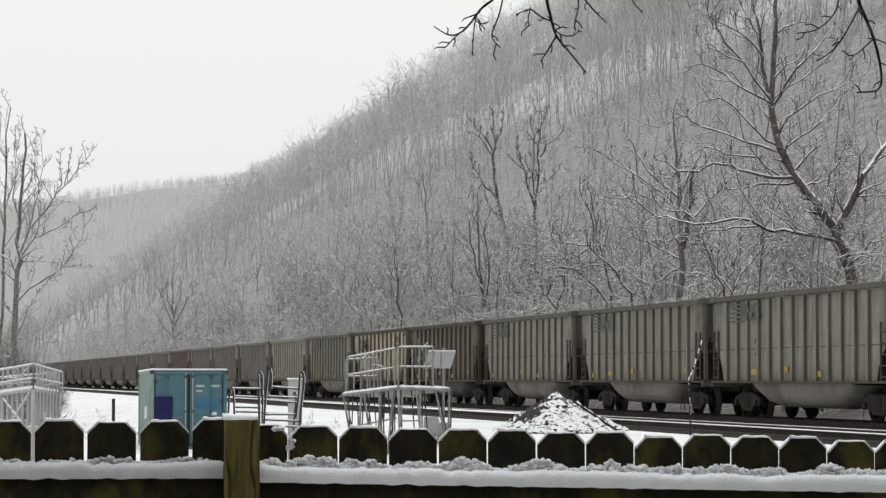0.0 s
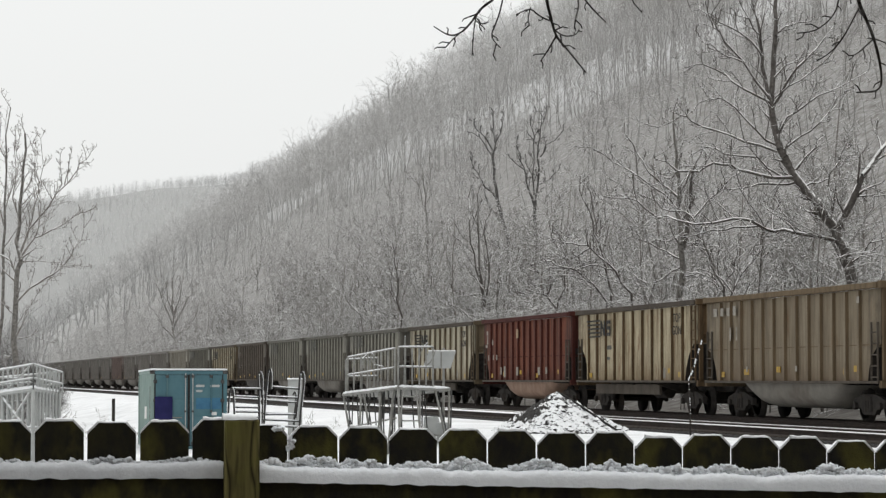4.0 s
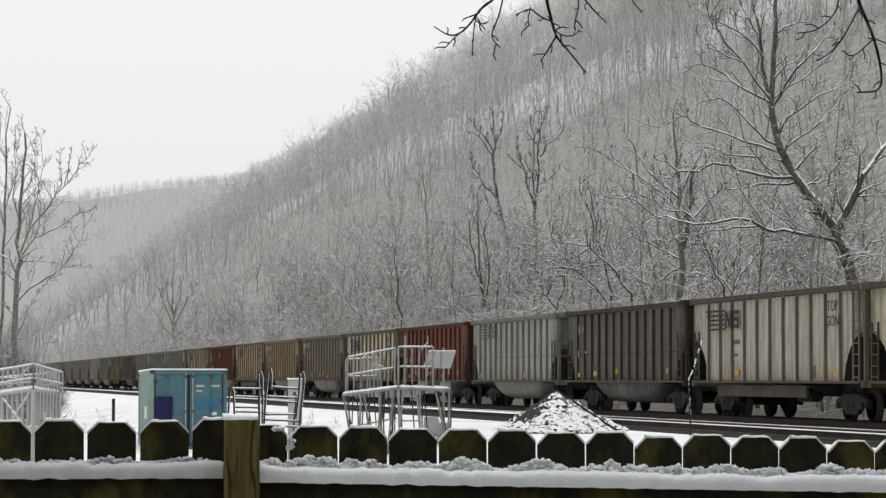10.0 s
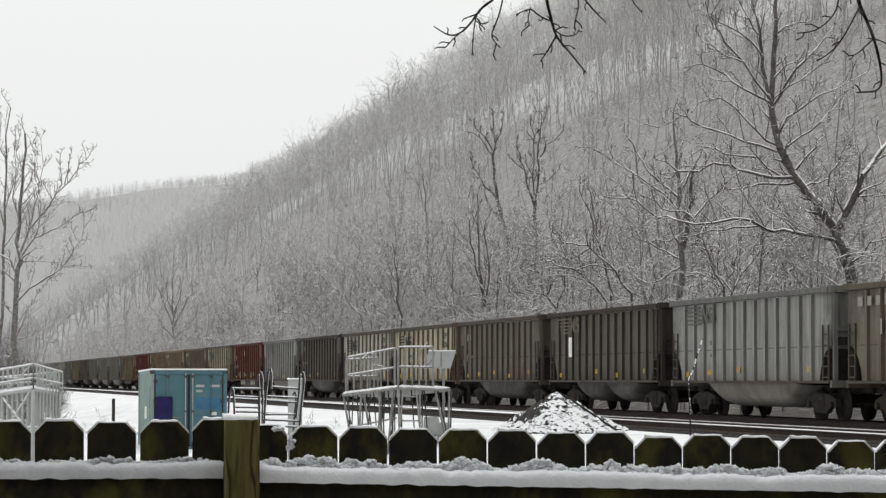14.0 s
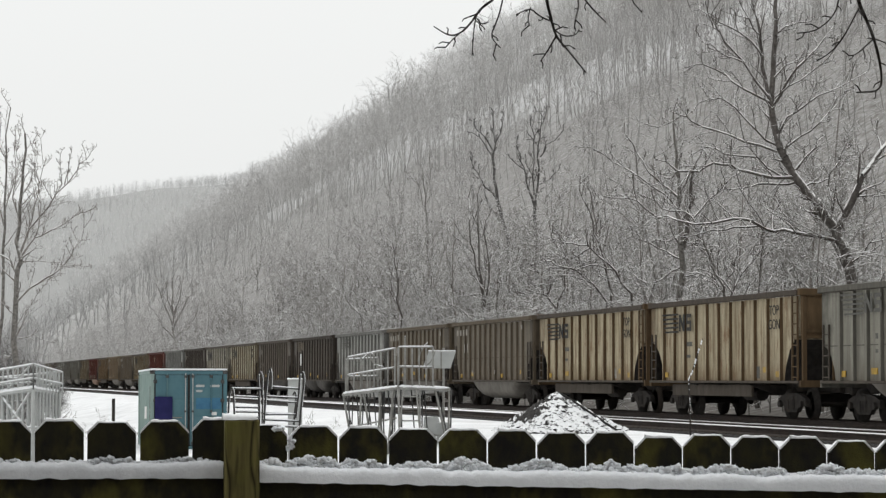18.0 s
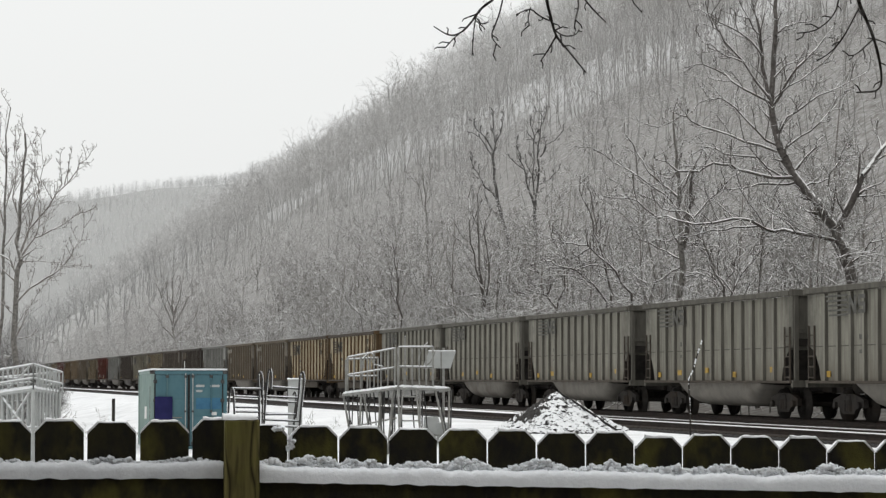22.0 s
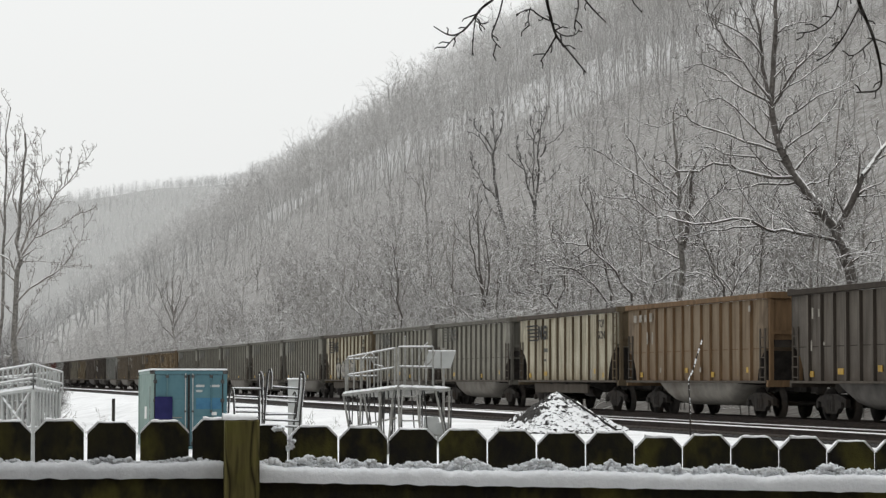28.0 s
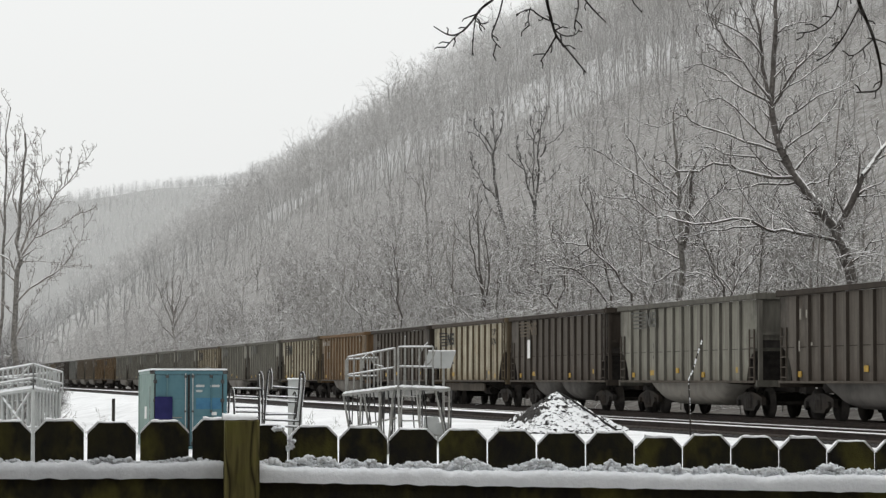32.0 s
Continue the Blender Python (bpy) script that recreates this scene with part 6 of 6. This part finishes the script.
def concrete_blocks():
    for x, y, d, w, h in ((748, 738, 66, 0.50, 0.9), (772, 748, 64, 0.42, 0.75)):
        p = at(x, y, d)
        gz = ground_z(p.x, p.y)
        t = p.z - gz
        prof = [(0, -0.05), (w, -0.05), (w * 0.86, t * 0.9), (w * 0.8, t), (0.03, t)]
        whole("concrete_block", Geo().prism(prof, "y", 0, 0.5), GREY_BOX, "pale grey concrete block standing under the platform", "block", Matrix.Translation((p.x, d, gz)), "concrete blocks")


concrete_blocks()


def gravel_pile():
    """A heap of dark stone half covered by snow."""
    apex = at(985, 697, 66)
    gz = ground_z(apex.x, 66)
    h, r = apex.z - gz + 0.02, 1.80
    rng = random.Random(21)
    m = Matrix.Translation((apex.x, 66, gz))
    root = thing("gravel_pile", "cone of dark gravel half covered with snow", "pile", m)
    g, rings, seg = Geo(), 26, 56
    vs = [(0, 0, h)]
    for i in range(1, rings + 1):
        f = i / rings
        for j in range(seg):
            a = math.tau * j / seg
            rr = r * f * (1 + 0.06 * math.sin(3 * a + 1))
            flat = h * (1 - f) ** 1.06 - 0.06 * (f > 0.98)
            vs.append((rr * math.cos(a), rr * math.sin(a), max(flat, -0.05) + 0.03 * noise.noise((rr * math.cos(a) * 3, rr * math.sin(a) * 3, 0))))
    fs = [(0, 1 + j, 1 + (j + 1) % seg) for j in range(seg)]
    for i in range(rings - 1):
        for j in range(seg):
            a, b = 1 + i * seg, 1 + (i + 1) * seg
            fs.append((a + j, b + j, b + (j + 1) % seg, a + (j + 1) % seg))
    part("snow_mantle", g.add(vs, fs), SNOW, root, "snow-covered heap", True)
    stones = Geo()
    bare = Geo()
    for i in range(1350):
        a = rng.uniform(math.pi, math.tau) if rng.random() < 0.88 else rng.uniform(0, math.tau)
        f = math.sqrt(rng.uniform(0.004, 1))
        side = math.cos(a)
        if side > 0.55 and rng.random() < 0.75:
            continue
        rr = r * f * (1 + 0.06 * math.sin(3 * a + 1))
        c = Vector((rr * math.cos(a), rr * math.sin(a), h * (1 - f) ** 1.06 + 0.005))
        q = rng.uniform(0.030, 0.062) if rng.random() < 0.6 else rng.uniform(0.06, 0.105)
        top, low = c + Vector((0, 0, q)), c - Vector((0, 0, q))
        ring = [c + Vector((math.cos(t + a), math.sin(t + a), rng.uniform(-0.25, 0.25))) * q * rng.uniform(0.8, 1.25) for t in (0, 1.25, 2.5, 3.77, 5.0)]
        dark = side < -0.45 and 0.10 < f < 0.75 and rng.random() < 0.85
        (bare if dark else stones).add(ring + [top, low], [(j, (j + 1) % 5, 5) for j in range(5)] + [((j + 1) % 5, j, 6) for j in range(5)])
    tagged(part("bare_gravel", bare, BARE_STONE, root, "dark wet stones free of snow"), kind="stuff")
    tagged(part("loose_gravel", stones, STONE, root, "broken stones capped with snow"), kind="stuff")
    hose = [Vector((0.0, -0.05, h + 0.02))]
    for f in (0.2, 0.4, 0.6, 0.8, 1.02):
        a = -0.35 - 0.25 * f
        hose.append(Vector((r * f * math.cos(a), r * f * math.sin(a), h * (1 - min(f, 1)) ** 1.06 + 0.06)))
    whole("black_hose", Geo().tube(hose, 0.030, 8), BLACK, "thin black hose lying down a gravel pile", "hose", m, smooth=True)


gravel_pile()


def thin_sapling():
    p = at(1221, 790, 55)
    gz = ground_z(p.x, 55)
    o = Vector((p.x, 55, gz))
    root = thing("snowy_sapling", "thin bent sapling stem speckled with snow", "sapling", Matrix.Translation(o))
    line = [Vector((0, 0, -0.05)), at(1220, 720, 55) - o, at(1218, 672, 55) - o, at(1226, 655, 55) - o, at(1233, 630, 55) - o, at(1243, 600, 55) - o]
    part("stem", Geo().tube(bend(line, 1), [0.020, 0.020, 0.019, 0.018, 0.018, 0.017, 0.016, 0.015, 0.013, 0.011, 0.009, 0.008][:len(bend(line, 1))], 7), LIMB, root, "", True)
    rng = random.Random(4)
    for i in range(34):
        k = rng.randrange(len(line) - 1)
        q = line[k].lerp(line[k + 1], rng.random())
        if q.z > 0.3:
            part("snow_speck", Geo().tube([q - Vector((0, 0, 0.03)), q + Vector((0.004, -0.004, 0)), q + Vector((0, 0, 0.035))], [0.005, 0.018, 0.005], 6), SNOW, root, smooth=True)


thin_sapling()


def stub_post():
    p = at(202, 706, 84)
    gz = ground_z(p.x, 84)
    root = thing("stub_post", "short dark wooden post standing in snow", "post", Matrix.Translation((p.x, 84, gz)))
    h = p.z - gz
    part("post", Geo().box((0, 0, h / 2 - 0.1), (0.10, 0.10, h + 0.2), 0.01), TIE, root)
    part("snow_cap", lumps(random.Random(6), 0.11, 0, 0.055, 0.03, 0.011), SNOW, root, "", True, at=(-0.055, 0, h))


stub_post()


def weeds():
    rng = random.Random(31)
    form = [sapling(200 + i, [(4, 2, 0, 0.6, 0.2, -0.02), (3, 1, 0, 0.6, 0.25, -0.05), (2, 0, 0, 0, 0.25, 0)], 0.9, 0.010) for i in range(3)]
    for i, (x, y, d, sc) in enumerate(((178, 708, 118, 1.0), (186, 742, 92, 0.8), (236, 744, 88, 0.8), (118, 712, 100, 1.1), (150, 738, 95, 0.7), (560, 746, 84, 0.6), (112, 738, 88, 0.9), (128, 744, 86, 0.7), (140, 742, 90, 0.8), (172, 744, 86, 0.9), (228, 740, 90, 0.9), (218, 746, 84, 0.7), (538, 748, 76, 0.7), (448, 716, 80, 0.5), (590, 748, 80, 0.5), (30, 640, 100, 3.4), (60, 640, 106, 2.8), (8, 640, 98, 3.0))):
        p = at(x, y, d)
        p.z = ground_z(p.x, d)
        m = Matrix.Translation(p) @ Matrix.Rotation(rng.uniform(0, 6), 4, "Z") @ Matrix.Scale(sc, 4)
        big = sc > 1.5
        ob = whole("bush" if big else "weed_clump", stick_mesh("weed", [stick_arrays(form[i % 3], 4, 0.007)], HILL_TWIG if big else BARK), None, "bare snowy bush at the edge of the yard" if big else "dry brown weeds poking out of snow", "bush" if big else "weeds", m, "bushes by the yard" if big else "weeds in the yard")


weeds()


# ---- branches hanging in from a tree beside the eye ----
def overhang():
    d = 6.2
    rng = random.Random(9)
    segs = []
    spec = [None, None, (3, 1, 0, 0.5, 0.25, -0.02), (2, 0, 0, 0, 0.25, -0.02)]
    trunk = Vector((2.05, d + 0.5, ground_z(2.05, d + 0.5)))
    hub = Vector((1.35, d, 2.62))

    def run(pts, r, tip):
        q = bend([at(x, y, d + rng.uniform(-0.15, 0.15)) if isinstance(x, (int, float)) and y is not None else x for x, y in pts], 2)
        n = len(q) - 1
        for i in range(n):
            segs.append((1, q[i], q[i + 1], r + (tip - r) * i / n, r + (tip - r) * (i + 1) / n))
            if i % 3 == 1 and rng.random() < 0.75 and q[i].z < 2.25:
                go = (q[i + 1] - q[i]).normalized()
                side = Vector((go.z, rng.uniform(-0.4, 0.4), -go.x)) * rng.choice((-1, 1))
                e = q[i] + (go * 0.6 + side * 0.8) * rng.uniform(0.012, 0.045)
                segs.append((1, q[i], e, 0.0019, 0.0012))
                segs.append((1, e, e + (go * 0.9 + side * 0.3) * rng.uniform(0.008, 0.025), 0.0013, 0.0009))
        return q
    a, b, c, e = at(905, -70, d), at(960, -70, d), at(1010, -70, d), at(1520, -70, d)
    for start, hubs in ((a, hub), (b, hub), (c, hub), (e, hub)):
        q = bend([start, (start + hubs) / 2 + Vector((0, 0, 0.12)), hubs], 2)
        segs.extend((1, p0, p1, 0.008, 0.010) for p0, p1 in zip(q, q[1:]))
    run([(905, -70), (880, -8), (852, 10), (838, 32), (818, 55), (796, 62), (768, 44)], 0.0041, 0.0015)
    run([(845, 20), (840, 40), (838, 62), (836, 95)], 0.0019, 0.0014)
    run([(812, 58), (800, 68), (788, 82)], 0.0017, 0.0014)
    run([(900, -60), (888, 10), (878, 40), (868, 62), (886, 82)], 0.0022, 0.0014)
    run([(845, 30), (852, 40), (860, 38)], 0.0017, 0.0014)
    run([(960, -70), (968, -5), (978, 35), (985, 62), (1008, 88), (1038, 126)], 0.0047, 0.0018)
    run([(978, 35), (955, 25), (940, 10), (915, 22)], 0.0025, 0.0014)
    run([(985, 62), (972, 85), (958, 106)], 0.0025, 0.0014)
    run([(982, 50), (1000, 62), (1020, 60), (1026, 50)], 0.0022, 0.0014)
    run([(940, 10), (935, 30), (938, 42)], 0.0017, 0.0014)
    run([(1010, -70), (1028, 2), (1020, 30), (1018, 48)], 0.0028, 0.0014)
    run([(1025, -20), (1050, 12), (1074, 36)], 0.0028, 0.0014)
    run([(1100, -80), (1118, -5), (1138, 18)], 0.0022, 0.0014)
    run([(1520, -70), (1524, 0), (1536, 25), (1554, 70), (1566, 130), (1562, 160), (1520, 162)], 0.0058, 0.0018)
    run([(1552, 65), (1520, 95), (1506, 96)], 0.0022, 0.0014)
    run([(1526, 10), (1500, 60), (1478, 88), (1450, 106)], 0.0022, 0.0014)
    run([(1500, -70), (1490, -5), (1482, 24), (1450, 52), (1415, 56)], 0.0022, 0.0014)
    root = thing("yard_tree", "dark bare tree whose thin branches hang over the yard", "tree", Matrix.Translation(trunk))
    stem = [Vector((0, 0, -0.1)), Vector((0.02, 0.05, 1.2)), Vector((-0.05, 0, 2.4)), Vector((0, 0.05, 4.6))]
    part("trunk", Geo().tube(bend(stem, 1), [0.13, 0.125, 0.12, 0.11, 0.10, 0.08, 0.06, 0.04][:len(bend(stem, 1))], 10), BARK, root, "", True)
    arm = bend([trunk + Vector((-0.05, 0, 2.2)), (trunk + Vector((0, 0, 2.5)) + hub) / 2 + Vector((0, 0, 0.2)), hub], 2)
    segs.extend((1, p0, p1, 0.022, 0.02) for p0, p1 in zip(arm, arm[1:]))
    segs = [(l, p - trunk, q - trunk, ra, rb) for l, p, q, ra, rb in segs]
    part("crown", stick_mesh("branches", [stick_arrays(segs, 6, 0.0015)], LIMB), None, root, "thin dark twigs")


overhang()


# ---- movement ----
def motions():
    ry = math.degrees(-math.atan(GRADE))
    for k, car in cars:
        rows = []
        for t in (0.0, 8.0, 16.0, 24.0, 32.0):
            p = plan(SPEED * (t - passing(k)) - 5.605 - HL, 27.2)
            rows.append((t, pose(p.x, p.y, p.z, 0, ry, 90 + TURN)))
        walk(car, rows)
    turn = math.degrees(SPEED / 0.457) / FPS
    lead = {}
    for q, wheel in WHEELSETS:
        if q not in lead:
            walk(wheel, [(i / FPS, pose(q, 0, 0.457, 0, (i * turn) % 360, 0)) for i in range(32 * FPS + 1)])
            lead[q] = wheel
        else:
            wheel.rotation_mode = "QUATERNION"
            keys = wheel.animation_data_create()
            keys.action = lead[q].animation_data.action
            keys.action_slot = lead[q].animation_data.action_slot


motions()
